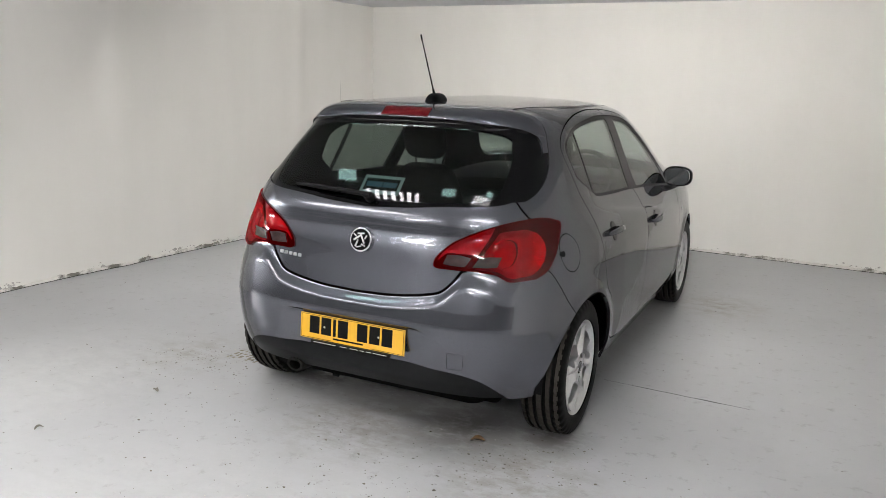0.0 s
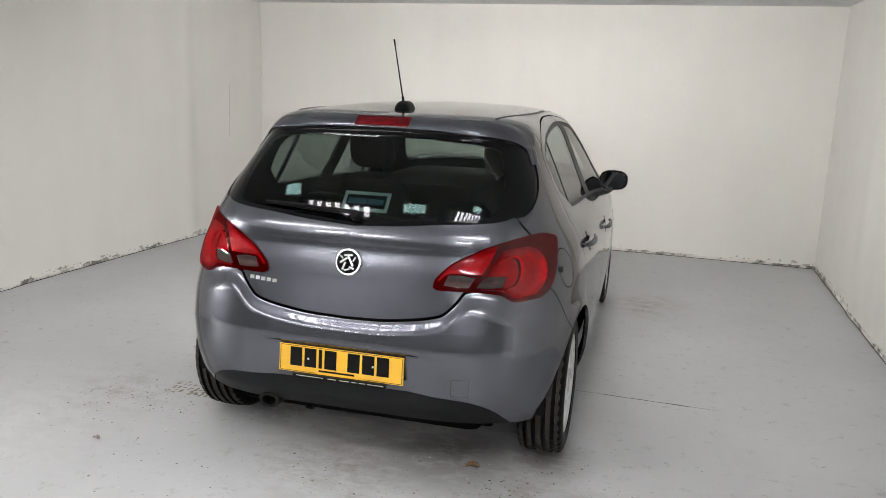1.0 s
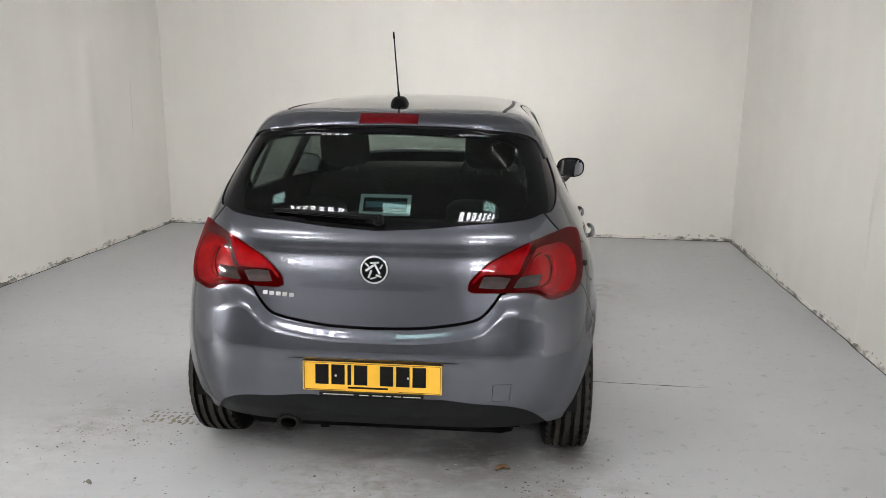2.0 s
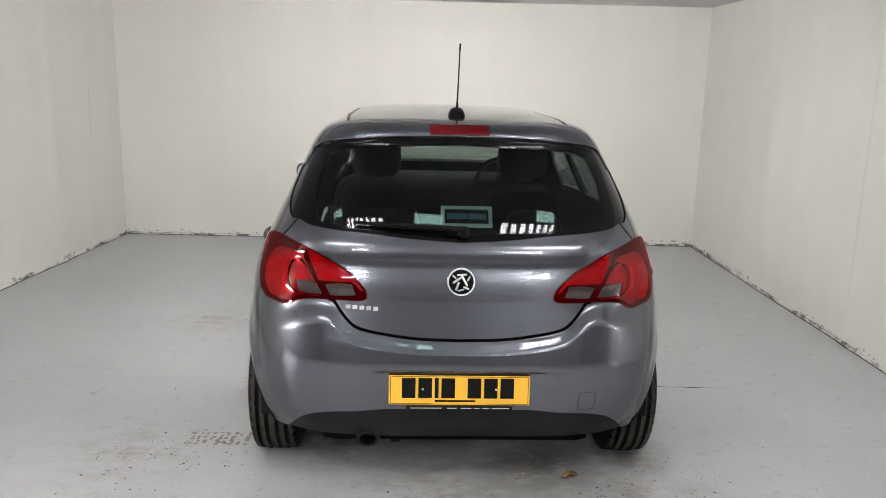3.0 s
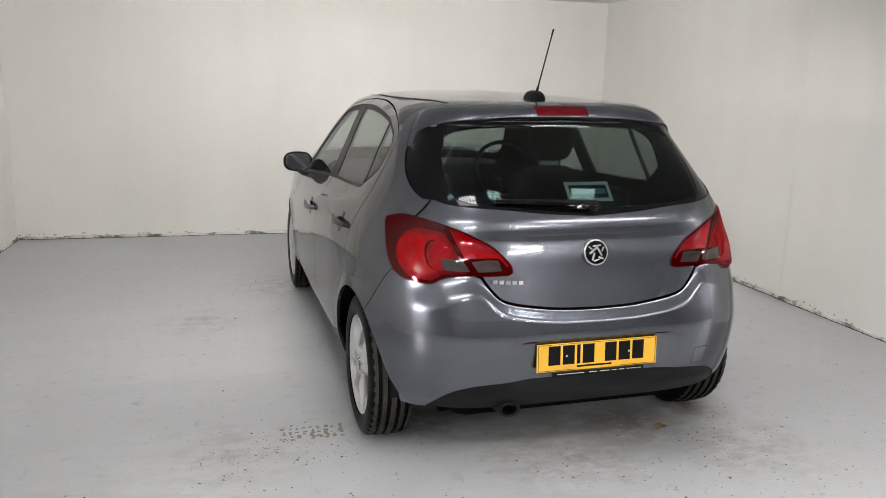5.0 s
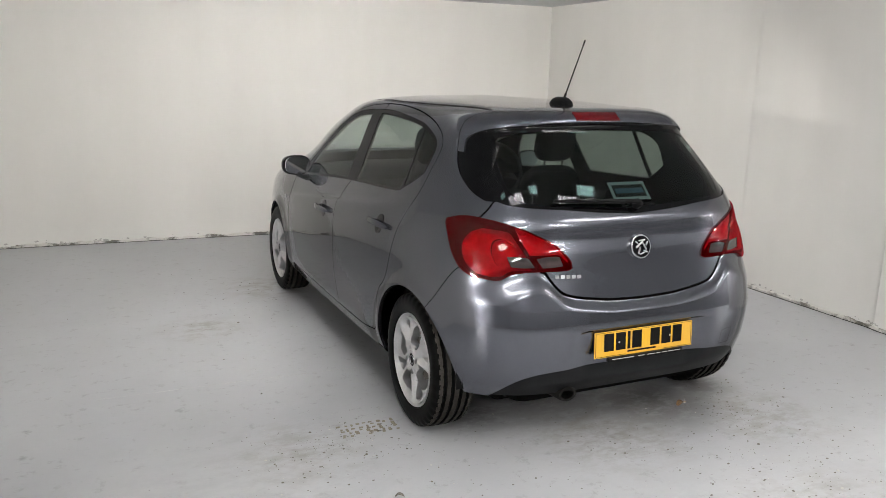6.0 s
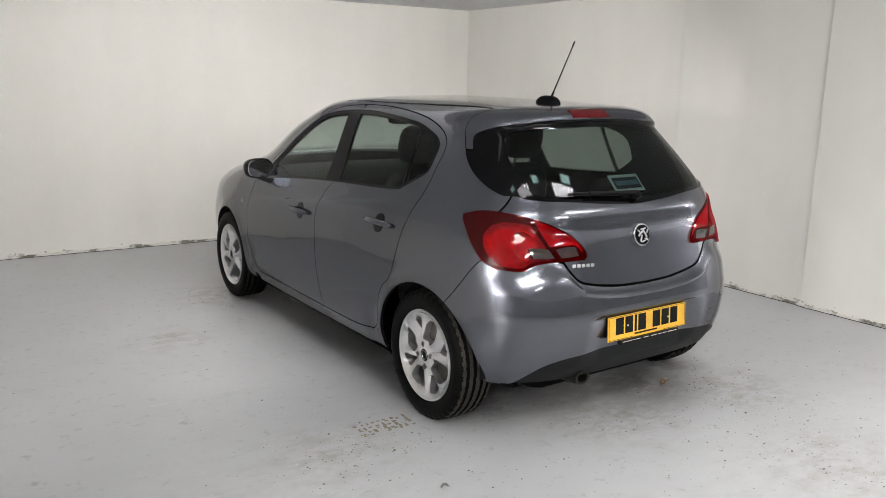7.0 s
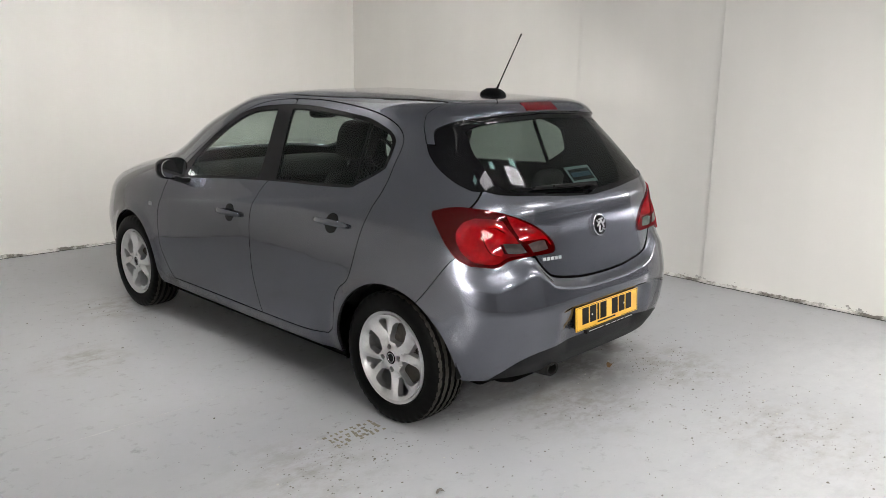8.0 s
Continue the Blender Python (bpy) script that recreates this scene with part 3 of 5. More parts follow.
def S(u, v):
    u, v = np.broadcast_arrays(np.asarray(u, float), np.asarray(v, float))
    w, y1, y2, n1 = W(v), Y1(v), Y2(v), N1(v)
    w = np.maximum(w, 0)
    a1 = np.clip(u, 0, 1) * np.pi / 2
    a2 = np.clip(3 - u, 0, 1) * np.pi / 2
    s1, c1, s2, c2 = np.sin(a1), np.cos(a1), np.sin(a2), np.cos(a2)
    r1 = (np.abs(s1) ** n1 + np.abs(c1) ** n1) ** (-1 / n1)
    r2 = (np.abs(s2) ** N2 + np.abs(c2) ** N2) ** (-1 / N2)
    rear, nose = u < 1, u > 2
    x = np.where(rear, w * r1 * s1, np.where(nose, w * r2 * s2, w))
    y = np.where(rear, y1 - (y1 - YR(v)) * r1 * c1, np.where(nose, y2 + (YF(v) - y2) * r2 * c2, y1 + (y2 - y1) * (u - 1)))
    z = ZS(v) + np.where(rear, (ZR(v) - ZS(v)) * np.maximum(r1 * c1, 0) ** BLEND(v), 0) + np.where(nose, (ZF(v) - ZS(v)) * (r2 * c2) ** 2, 0)
    x = x * (1 - np.where(y > 1.1, 0.045, TAPER(v)) * ((y - 1.1) / 1.7) ** 2)
    # flared wheel arches
    for wy in WHEEL_Y:
        d = np.hypot(y - wy, z - WHEEL_Z)
        x = x + np.where(x > 0.5, 0.012 * np.exp(-((d - 0.34) / 0.05) ** 2), 0)
    # a soft crease that rises along the doors
    q = np.clip((y - 0.25) / 0.3, 0, 1) * np.clip((2.25 - y) / 0.3, 0, 1)
    x = x + np.where(x > 0.5, 0.006 * q * np.tanh((0.775 + (2.05 - y) * 0.118 - z) / 0.014), 0)
    # the bumper stands proud of the tailgate along a smile-shaped ledge
    ax = np.abs(x)
    q = np.clip((np.interp(ax, LEDGE_X, LEDGE_Z) - z - 0.002) / np.interp(ax, (0, 0.36, 0.62, 0.9), (0.042, 0.050, 0.100, 0.125)), 0, 1)
    ramp = np.where(q < 0.36, q * q / 0.4608, np.where(q > 0.64, 1 - (1 - q) ** 2 / 0.4608, (q - 0.18) / 0.64))
    y = y - np.where(rear, ramp * np.interp(ax, (0, 0.3, 0.55, 0.74, 0.87), (0.032, 0.032, 0.028, 0.017, 0.0)), 0)
    # recess round the number plate
    q = np.clip(1.0 - np.maximum(np.abs(x) - 0.27, 0) / 0.13, 0, 1) * np.clip((0.566 - z) / 0.016, 0, 1) * np.clip((z - 0.30) / 0.12, 0, 1)
    y = y + np.where(rear, 0.022 * q * q * (3 - 2 * q), 0)
    # lip of the roof spoiler over the glass
    q = np.clip((z - np.interp(ax, (0, 0.224, 0.356, 0.47, 0.54, 0.62), (1.374, 1.371, 1.362, 1.352, 1.338, 1.305))) / 0.016, 0, 1) * np.clip((1.462 - z) / 0.035, 0, 1)
    y = y - np.where(rear & (y < 0.15), 0.014 * q * q * (3 - 2 * q), 0)
    return np.stack([x, y, z], -1)


def normals(u, v, e=0.004):
    du = S(np.minimum(u + e, 3), v) - S(np.maximum(u - e, 0), v)
    dv = S(u, np.minimum(v + e * 4, 8)) - S(u, np.maximum(v - e * 4, 0))
    n = np.cross(du, dv)
    flat = np.linalg.norm(n, axis=-1) < 1e-12
    n[flat] = (0, 0, 1)
    n = n / np.linalg.norm(n, axis=-1, keepdims=True)
    mid = u <= e
    n[mid, 0] = 0
    end = u >= 3 - e
    n[end, 0] = 0
    return n / np.linalg.norm(n, axis=-1, keepdims=True)


GU, GV = np.meshgrid(np.linspace(0, 3, 451), np.linspace(0, 8, 641), indexing="ij")
GRID = S(GU, GV)
VIEWS = {"r": (0, 2, 0.0, 1.1), "s": (1, 2, 0.25, 2.8), "t": (0, 1, 0.0, 3.0), "f": (0, 2, 1.9, 3.0)}


def find(view, a, b):
    """u and v of the body points that show at (a, b) from the rear (x, z), the side (y, z), the top (x, y) or the front (x, z)."""
    i, j, lo, hi = VIEWS[view]
    ok = (GU >= lo) & (GU <= hi) & ((GV > 5.0) if view == "t" else (GV < 7.5))
    su, sv, p, q = GU[ok], GV[ok], GRID[ok][:, i], GRID[ok][:, j]
    k = np.argmin((p[None] - np.asarray(a)[:, None]) ** 2 + (q[None] - np.asarray(b)[:, None]) ** 2, 1)
    u, v = su[k].copy(), sv[k].copy()
    for _ in range(4):
        s0, e = S(u, v), 1e-3
        ju, jv = (S(u + e, v) - s0) / e, (S(u, v + e) - s0) / e
        ra, rb = a - s0[:, i], b - s0[:, j]
        det = ju[:, i] * jv[:, j] - ju[:, j] * jv[:, i]
        det = np.where(np.abs(det) < 1e-4, 1e-4, det)
        u = np.clip(u + np.clip((ra * jv[:, j] - rb * jv[:, i]) / det, -0.02, 0.02), 0, 3)
        v = np.clip(v + np.clip((rb * ju[:, i] - ra * ju[:, j]) / det, -0.05, 0.05), 0, 8)
    return u, v


def smooth_line(pts, step=0.012):
    """A Catmull-Rom line through the points, in small steps."""
    p = np.array(pts, float)
    if len(p) == 2:
        n = max(2, int(np.linalg.norm(p[1] - p[0]) / step) + 1)
        return p[0] + (p[1] - p[0]) * np.linspace(0, 1, n)[:, None]
    e = np.vstack([2 * p[0] - p[1], p, 2 * p[-1] - p[-2]])
    out = []
    for i in range(1, len(e) - 2):
        n = max(2, int(np.linalg.norm(e[i + 1] - e[i]) / step) + 1)
        t = np.linspace(0, 1, n, endpoint=False)[:, None]
        a, b, c, d = e[i - 1], e[i], e[i + 1], e[i + 2]
        out.append(0.5 * (2 * b + (c - a) * t + (2 * a - 5 * b + 4 * c - d) * t ** 2 + (3 * b - a - 3 * c + d) * t ** 3))
    return np.vstack(out + [p[-1:]])


KU, KV = 1.4, 0.27


def uv(view, pts):
    u, v = find(view, pts[:, 0], pts[:, 1])
    return np.stack([u * KU, v * KV], 1)


def region(*lines):
    """A closed outline on the body from (view, points) lines laid end to end; each line is smooth, corners lie between them."""
    return np.vstack([uv(view, smooth_line(pts)) for view, pts in lines])


def strip(view, pts, width=0.005):
    """The outline of a shut line of that width along a line on the body."""
    p = smooth_line(pts)
    d = np.gradient(p, axis=0)
    n = np.stack([-d[:, 1], d[:, 0]], 1) / np.maximum(np.linalg.norm(d, axis=1), 1e-9)[:, None] * width / 2
    return np.vstack([uv(view, p + n), uv(view, p - n)[::-1]])


from mathutils import geometry

# ---- outlines of the panels, on one half of the car ----
TRIM_FOOT = ("r", [(0, 1.020), (0.19, 1.031), (0.346, 1.046), (0.473, 1.054), (0.566, 1.063), (0.605, 1.075)])
TRIM_SIDE = ("s", [(-0.305, 1.076), (-0.224, 1.107), (-0.13, 1.155), (-0.07, 1.198), (-0.045, 1.222), (-0.020, 1.254)])
TRIM_HEAD = ("r", [(0.626, 1.254), (0.605, 1.298), (0.583, 1.326), (0.540, 1.350), (0.47, 1.364), (0.356, 1.374), (0.224, 1.383), (0, 1.386)])
GATE_FOOT = [(0, 0.668), (0.153, 0.673), (0.257, 0.685), (0.336, 0.698), (0.386, 0.713), (0.417, 0.738), (0.447, 0.774), (0.466, 0.802)]
SPLIT = [(0.487, 0.807), (0.531, 0.871), (0.565, 0.941), (0.586, 0.991)]
LAMP_HEAD = [(0.586, 0.991), (0.63, 1.003), (0.677, 1.011), (0.703, 1.012), (0.724, 1.006)]
LAMP_SIDE = [(-0.178, 0.988), (-0.180, 0.972), (-0.204, 0.942), (-0.245, 0.895), (-0.285, 0.85), (-0.33, 0.806), (-0.38, 0.780)]
LAMP_FOOT = [(0.67, 0.772), (0.645, 0.773), (0.62, 0.787), (0.595, 0.798), (0.54, 0.805), (0.487, 0.807)]
DOOR_REAR = [(1.085, 1.412), (0.817, 1.411), (0.53, 1.393), (0.325, 1.367), (0.191, 1.328), (0.121, 1.278), (0.108, 1.224), (0.118, 1.160), (0.126, 1.085),
             (0.141, 1.025), (0.161, 0.977), (0.178, 0.908), (0.205, 0.779), (0.255, 0.632), (0.315, 0.575), (0.349, 0.512), (0.361, 0.425), (0.374, 0.365), (0.42, 0.325)]
SILL_REAR = [(0.42, 0.325), (0.62, 0.304), (0.98, 0.302)]
SILL_FRONT = [(0.98, 0.302), (1.357, 0.305), (1.67, 0.305), (1.96, 0.300)]
DOOR_MID = [(1.085, 1.412), (1.03, 1.378), (0.984, 1.171), (0.956, 1.040), (1.0, 1.0), (1.05, 0.92), (1.058, 0.76), (1.034, 0.52), (0.98, 0.302)]
DOOR_FRONT = [(1.96, 0.300), (2.08, 0.46), (2.103, 0.573), (2.105, 0.677), (2.06, 0.80), (2.02, 0.895)]
DOOR_HEAD = [(2.02, 0.895), (1.93, 1.01), (1.78, 1.13), (1.58, 1.265), (1.40, 1.355), (1.25, 1.395), (1.085, 1.412)]
DLO_FOOT = [(1.96, 0.918), (1.74, 0.938), (1.38, 0.970), (1.11, 0.990), (0.87, 1.004), (0.59, 1.015), (0.364, 1.030), (0.317, 1.048), (0.221, 1.098), (0.165, 1.134)]
DLO_HEAD = [(0.165, 1.134), (0.155, 1.20), (0.158, 1.256), (0.197, 1.29), (0.253, 1.312), (0.378, 1.344), (0.516, 1.359), (0.707, 1.374), (0.91, 1.384), (1.155, 1.378),
            (1.383, 1.348), (1.55, 1.275), (1.74, 1.14), (1.88, 1.01), (1.96, 0.918)]


def wheel_hole(wy, r=0.342):
    a = np.linspace(0, 2 * np.pi, 72, endpoint=False)
    p = np.stack([wy + r * np.cos(a), WHEEL_Z + 0.005 + r * np.sin(a)], 1)
    return uv("s", p[p[:, 1] > 0.16])


REGIONS = {
    "rear_glass": region(("r", [(0, 1.045), (0.3, 1.060), (0.47, 1.071), (0.525, 1.080)]), ("r", [(0.54, 1.09), (0.555, 1.13), (0.551, 1.223), (0.525, 1.29)]),
                         ("r", [(0.518, 1.312), (0.47, 1.332), (0.35, 1.346), (0, 1.356)])),
    "rear_trim": region(TRIM_FOOT, TRIM_SIDE, TRIM_HEAD),
    "stop_lamp": region(("r", [(0, 1.391), (0.118, 1.390)]), ("r", [(0.118, 1.423), (0, 1.424)])),
    "lamp_inner_clear": region(("r", [(0.385, 0.826), (0.44, 0.822), (0.478, 0.822)]), ("r", [(0.50, 0.858), (0.45, 0.866), (0.40, 0.864)])),
    "lamp_inner_bright": region(("r", [(0.360, 0.845), (0.393, 0.884), (0.436, 0.918), (0.52, 0.961), (0.572, 0.982)]), ("r", [(0.560, 0.945), (0.525, 0.872)]), ("r", [(0.46, 0.872), (0.40, 0.870), (0.364, 0.838)])),
    "lamp_inner": region(("r", SPLIT[::-1]), ("r", [(0.487, 0.807), (0.434, 0.806), (0.363, 0.806)]), ("r", [(0.345, 0.815), (0.350, 0.846), (0.386, 0.886), (0.43, 0.922), (0.519, 0.967), (0.586, 0.991)])),
    "lamp_outer_clear": region(("r", [(0.508, 0.824), (0.56, 0.824), (0.60, 0.828)]), ("r", [(0.612, 0.868), (0.56, 0.866), (0.530, 0.860)])),
    "lamp_outer_guide": strip("r", [(0.580, 0.915), (0.62, 0.938), (0.655, 0.925), (0.668, 0.88), (0.655, 0.835), (0.622, 0.82)], 0.007),
    "lamp_outer_bright": region(("r", [(0.520, 0.815), (0.60, 0.812), (0.64, 0.79), (0.67, 0.786)]), ("s", [(-0.39, 0.795), (-0.345, 0.83), (-0.31, 0.88), (-0.30, 0.92), (-0.315, 0.955)]),
                                ("r", [(0.675, 0.972), (0.62, 0.968)]), ("r", [(0.590, 0.960), (0.558, 0.90), (0.525, 0.838)])),
    "lamp_outer": region(("r", SPLIT), ("r", LAMP_HEAD), ("s", LAMP_SIDE), ("r", LAMP_FOOT)),
    "glass_front": region(("s", [(1.83, 0.945), (1.74, 0.953), (1.38, 0.985), (1.115, 1.004)]), ("s", [(1.105, 1.01), (1.125, 1.20), (1.15, 1.352)]),
                          ("s", [(1.16, 1.358), (1.37, 1.330), (1.53, 1.262), (1.70, 1.14), (1.79, 1.05)]), ("s", [(1.80, 1.03), (1.83, 0.955)])),
    "glass_rear": region(("s", [(0.95, 1.014), (0.87, 1.018), (0.59, 1.029), (0.36, 1.044)]), ("s", [(0.345, 1.05), (0.365, 1.20), (0.375, 1.322)]),
                         ("s", [(0.385, 1.328), (0.516, 1.343), (0.707, 1.358), (0.91, 1.367), (1.02, 1.366)]), ("s", [(1.02, 1.36), (0.985, 1.18), (0.95, 1.02)])),
    "glass_quarter": region(("s", [(0.330, 1.060), (0.235, 1.110), (0.186, 1.142)]), ("s", [(0.178, 1.20), (0.181, 1.252)]), ("s", [(0.21, 1.279), (0.262, 1.299), (0.360, 1.322)]), ("s", [(0.362, 1.315), (0.352, 1.20), (0.332, 1.062)])),
    "window_trim": region(("s", DLO_FOOT), ("s", DLO_HEAD)),
    "windscreen": region(("f", [(0, 1.025), (0.4, 1.02), (0.66, 1.00)]), ("f", [(0.66, 1.02), (0.60, 1.18), (0.53, 1.33)]), ("f", [(0.50, 1.375), (0.3, 1.395), (0, 1.40)])),
    "valance": region(("r", [(0, 0.400), (0.26, 0.402), (0.45, 0.392), (0.544, 0.373), (0.607, 0.335), (0.655, 0.272)]), ("r", [(0.655, 0.20), (0, 0.20)])),
    "wheel_rear": wheel_hole(WHEEL_Y[0]),
    "wheel_front": wheel_hole(WHEEL_Y[1]),
    "door_rear": region(("s", DOOR_REAR), ("s", SILL_REAR), ("s", DOOR_MID[::-1])),
    "door_front": region(("s", DOOR_MID), ("s", SILL_FRONT), ("s", DOOR_FRONT), ("s", DOOR_HEAD)),
    "tailgate": region(("r", GATE_FOOT), ("r", SPLIT), ("r", [(0.60, 0.996), (0.677, 1.011), (0.648, 1.043), (0.620, 1.076)]), ("r", [(0.605, 1.075), (0.566, 1.063), (0.473, 1.054), (0.346, 1.046), (0.19, 1.031), (0, 1.020)])),
    "spoiler": region(("r", [(0, 1.386), (0.224, 1.383), (0.356, 1.374), (0.47, 1.364), (0.540, 1.350), (0.583, 1.326), (0.605, 1.298), (0.626, 1.254)]), ("s", [(-0.020, 1.254), (-0.003, 1.279), (0.026, 1.324), (0.043, 1.374)]),
                      ("t", [(0.571, 0.043), (0.537, 0.028), (0.487, 0.008), (0.38, -0.005), (0.2, 0.012), (0, 0.02)])),
    "bumper": region(("r", GATE_FOOT), ("r", [(0.487, 0.807), (0.54, 0.805), (0.595, 0.798), (0.62, 0.787), (0.645, 0.773), (0.67, 0.772)]), ("s", [(-0.38, 0.780), (-0.335, 0.806)]),
                     ("s", [(-0.335, 0.822), (-0.30, 0.786), (-0.245, 0.70), (-0.174, 0.60)]), ("s", [(-0.17, 0.58), (-0.2, 0.12)]), ("r", [(0.6, 0.12), (0, 0.12)])),
    "bonnet": region(("f", [(0, 1.012), (0.4, 1.008), (0.68, 0.985)]), ("f", [(0.72, 0.93), (0.72, 0.86)]), ("f", [(0.60, 0.80), (0.3, 0.80), (0, 0.80)])),
}
SEAMS = [
    strip("r", GATE_FOOT + SPLIT[:1], 0.011), strip("r", SPLIT, 0.004), strip("r", [(0.677, 1.011), (0.648, 1.043), (0.620, 1.076)], 0.005),
    strip("s", [(-0.335, 0.822), (-0.30, 0.786), (-0.245, 0.70), (-0.174, 0.60)], 0.004), strip("s", [(-0.020, 1.254), (-0.003, 1.279), (0.026, 1.324), (0.043, 1.374)], 0.005),
    strip("t", [(0.571, 0.043), (0.537, 0.028), (0.487, 0.008), (0.38, -0.005), (0.2, 0.012), (0, 0.02)], 0.005),
    strip("s", DOOR_REAR, 0.0045), strip("s", SILL_REAR + SILL_FRONT[1:], 0.006), strip("s", DOOR_MID, 0.005), strip("s", DOOR_FRONT, 0.005), strip("s", DOOR_HEAD, 0.0045),
    strip("t", [(0.452, 0.0), (0.478, 0.4), (0.49, 0.9), (0.488, 1.14)], 0.006),
    strip("f", [(0.72, 0.93), (0.72, 0.86)], 0.004), strip("f", [(0.72, 0.86), (0.60, 0.80), (0.3, 0.80), (0, 0.80)], 0.005),
]
FUEL_FLAP = [(-0.165 + 0.072 * math.cos(a), 0.858 + 0.078 * math.sin(a)) for a in np.linspace(0, 2 * np.pi, 25)]
TOW_CAP = [(0.446, 0.474), (0.452, 0.479), (0.508, 0.480), (0.513, 0.474), (0.507, 0.415), (0.502, 0.410), (0.448, 0.410), (0.444, 0.416), (0.446, 0.474)]
OPEN = ("wheel_rear", "wheel_front")
SEE_THROUGH = ("rear_glass", "glass_front", "glass_rear", "glass_quarter", "windscreen")


def inside(poly, p):
    """Which points lie in the outline."""
    a, b = poly, np.roll(poly, -1, 0)
    hit = np.zeros(len(p), bool)
    for (x0, y0), (x1, y1) in zip(a, b):
        if y0 != y1:
            hit ^= ((y0 > p[:, 1]) != (y1 > p[:, 1])) & (p[:, 0] < (x1 - x0) * (p[:, 1] - y0) / (y1 - y0) + x0)
    return hit


def cut_body(extra):
    """One half of the body cut along all outlines: points in u and v, triangles, and the panel of each ('' for shut lines)."""
    gu = np.concatenate([np.linspace(0, 1, 100, endpoint=False), np.linspace(1, 2, 52, endpoint=False), np.linspace(2, 3, 45)])
    gv = np.unique(np.concatenate([np.linspace(0, 8, 116), np.linspace(1.95, 3.35, 64)]))
    pu, pv = np.meshgrid(gu * KU, gv * KV, indexing="ij")
    verts = [Vector(p) for p in np.stack([pu.ravel(), pv.ravel()], 1)]
    edges = []
    for line in list(REGIONS.values()) + SEAMS + extra:
        n0, n = len(verts), len(line)
        verts += [Vector(p) for p in line]
        edges += [(n0 + i, n0 + (i + 1) % n) for i in range(n)]
    out = geometry.delaunay_2d_cdt(verts, edges, [], 0, 1e-5)
    pts = np.array([tuple(v) for v in out[0]])
    tri = np.array([f for f in out[2] if len(f) == 3])
    a, b, c = pts[tri[:, 0]], pts[tri[:, 1]], pts[tri[:, 2]]
    area = (b[:, 0] - a[:, 0]) * (c[:, 1] - a[:, 1]) - (b[:, 1] - a[:, 1]) * (c[:, 0] - a[:, 0])
    tri = tri[np.abs(area) > 1e-10]
    tri[area[np.abs(area) > 1e-10] < 0] = tri[area[np.abs(area) > 1e-10] < 0][:, ::-1]
    mid = pts[tri].mean(1)
    ids = np.full(len(tri), "body", dtype=object)
    free = np.ones(len(tri), bool)
    for name, poly in REGIONS.items():
        hit = free & inside(poly, mid)
        ids[hit] = name
        free &= ~hit
    lamp = np.array([str(i).startswith(("lamp", "glass", "window", "rear_", "wheel")) for i in ids])
    for line in SEAMS + extra:
        ids[inside(line, mid) & ~lamp] = ""
    return np.stack([np.clip(pts[:, 0] / KU, 0, 3), np.clip(pts[:, 1] / KV, 0, 8)], 1), tri, ids


class Half:
    def __init__(self, side, extra):
        self.side = side
        self.uv, self.tri, self.ids = cut_body(extra)
        self.pos, self.nor = S(self.uv[:, 0], self.uv[:, 1]), normals(self.uv[:, 0], self.uv[:, 1])
        if side < 0:
            self.pos, self.nor, self.tri = self.pos * (-1, 1, 1), self.nor * (-1, 1, 1), self.tri[:, ::-1]

    def piece(self, names, lift=0.0, rim=0.014):
        """Points, faces and corner normals of these panels, moved out by lift, with a rim folded inward."""
        t = self.tri[np.isin(self.ids, names)]
        used, t = np.unique(t, return_inverse=True)
        t = t.reshape(-1, 3)
        p, n = self.pos[used] + self.nor[used] * lift, self.nor[used]
        verts, faces, nors = [p], [t], [n[t].reshape(-1, 3)]
        if rim:
            e = np.concatenate([t[:, [0, 1]], t[:, [1, 2]], t[:, [2, 0]]])
            key = {}
            for i, j in e:
                key[(i, j)] = key.get((i, j), 0) + 1
            border = np.array([(i, j) for i, j in e if (j, i) not in key and not (abs(p[i, 0]) < 1e-5 and abs(p[j, 0]) < 1e-5)])
            if len(border):
                m = len(border)
                i, j = border[:, 0], border[:, 1]
                q = np.concatenate([p[i], p[j], p[j] - n[j] * rim, p[i] - n[i] * rim])
                k = len(p) + np.arange(m)
                quads = np.stack([k + m, k, k + 3 * m, k + 2 * m], 1)
                side = np.cross(p[j] - p[i], n[i])
                side /= np.maximum(np.linalg.norm(side, axis=1, keepdims=True), 1e-9)
                verts.append(q)
                faces.append(quads)
                nors.append(np.repeat(side, 4, 0))
        return verts, faces, nors


def panel(name, pieces, mat, parent, label=""):
    """A mesh of one or more pieces, with the normals of the smooth body."""
    verts, faces, nors, base = [], [], [], 0
    for v, f, n in pieces:
        verts += v
        faces += [tuple(int(c) + base for c in row) for block in f for row in block]
        nors += n
        base += sum(len(b) for b in v)
    verts, nors = np.vstack(verts), np.vstack(nors)
    me = bpy.data.meshes.new(name)
    me.from_pydata(verts.tolist(), [], faces)
    me.materials.append(mat)
    me.polygons.foreach_set("use_smooth", [True] * len(me.polygons))
    me.normals_split_custom_set(nors.tolist())
    ob = new(name, me)
    ob.parent = parent
    if label:
        ob["label"] = label
    return ob


car = new("car")
car.matrix_world = pose(-1.3725, 3.728, 0, 0, 0, 2.3)
tagged(car, "grey metallic five-door hatchback parked on a painted floor", "car")

right = Half(1, [strip("s", FUEL_FLAP, 0.004), strip("r", TOW_CAP, 0.0016)])
left = Half(-1, [])
BOTH = (right, left)


def both(name, ids, mat, lift=0.0, rim=0.014, label="", parent=None):
    return panel(name, [h.piece(ids, lift, rim) for h in BOTH], mat, parent or car, label)


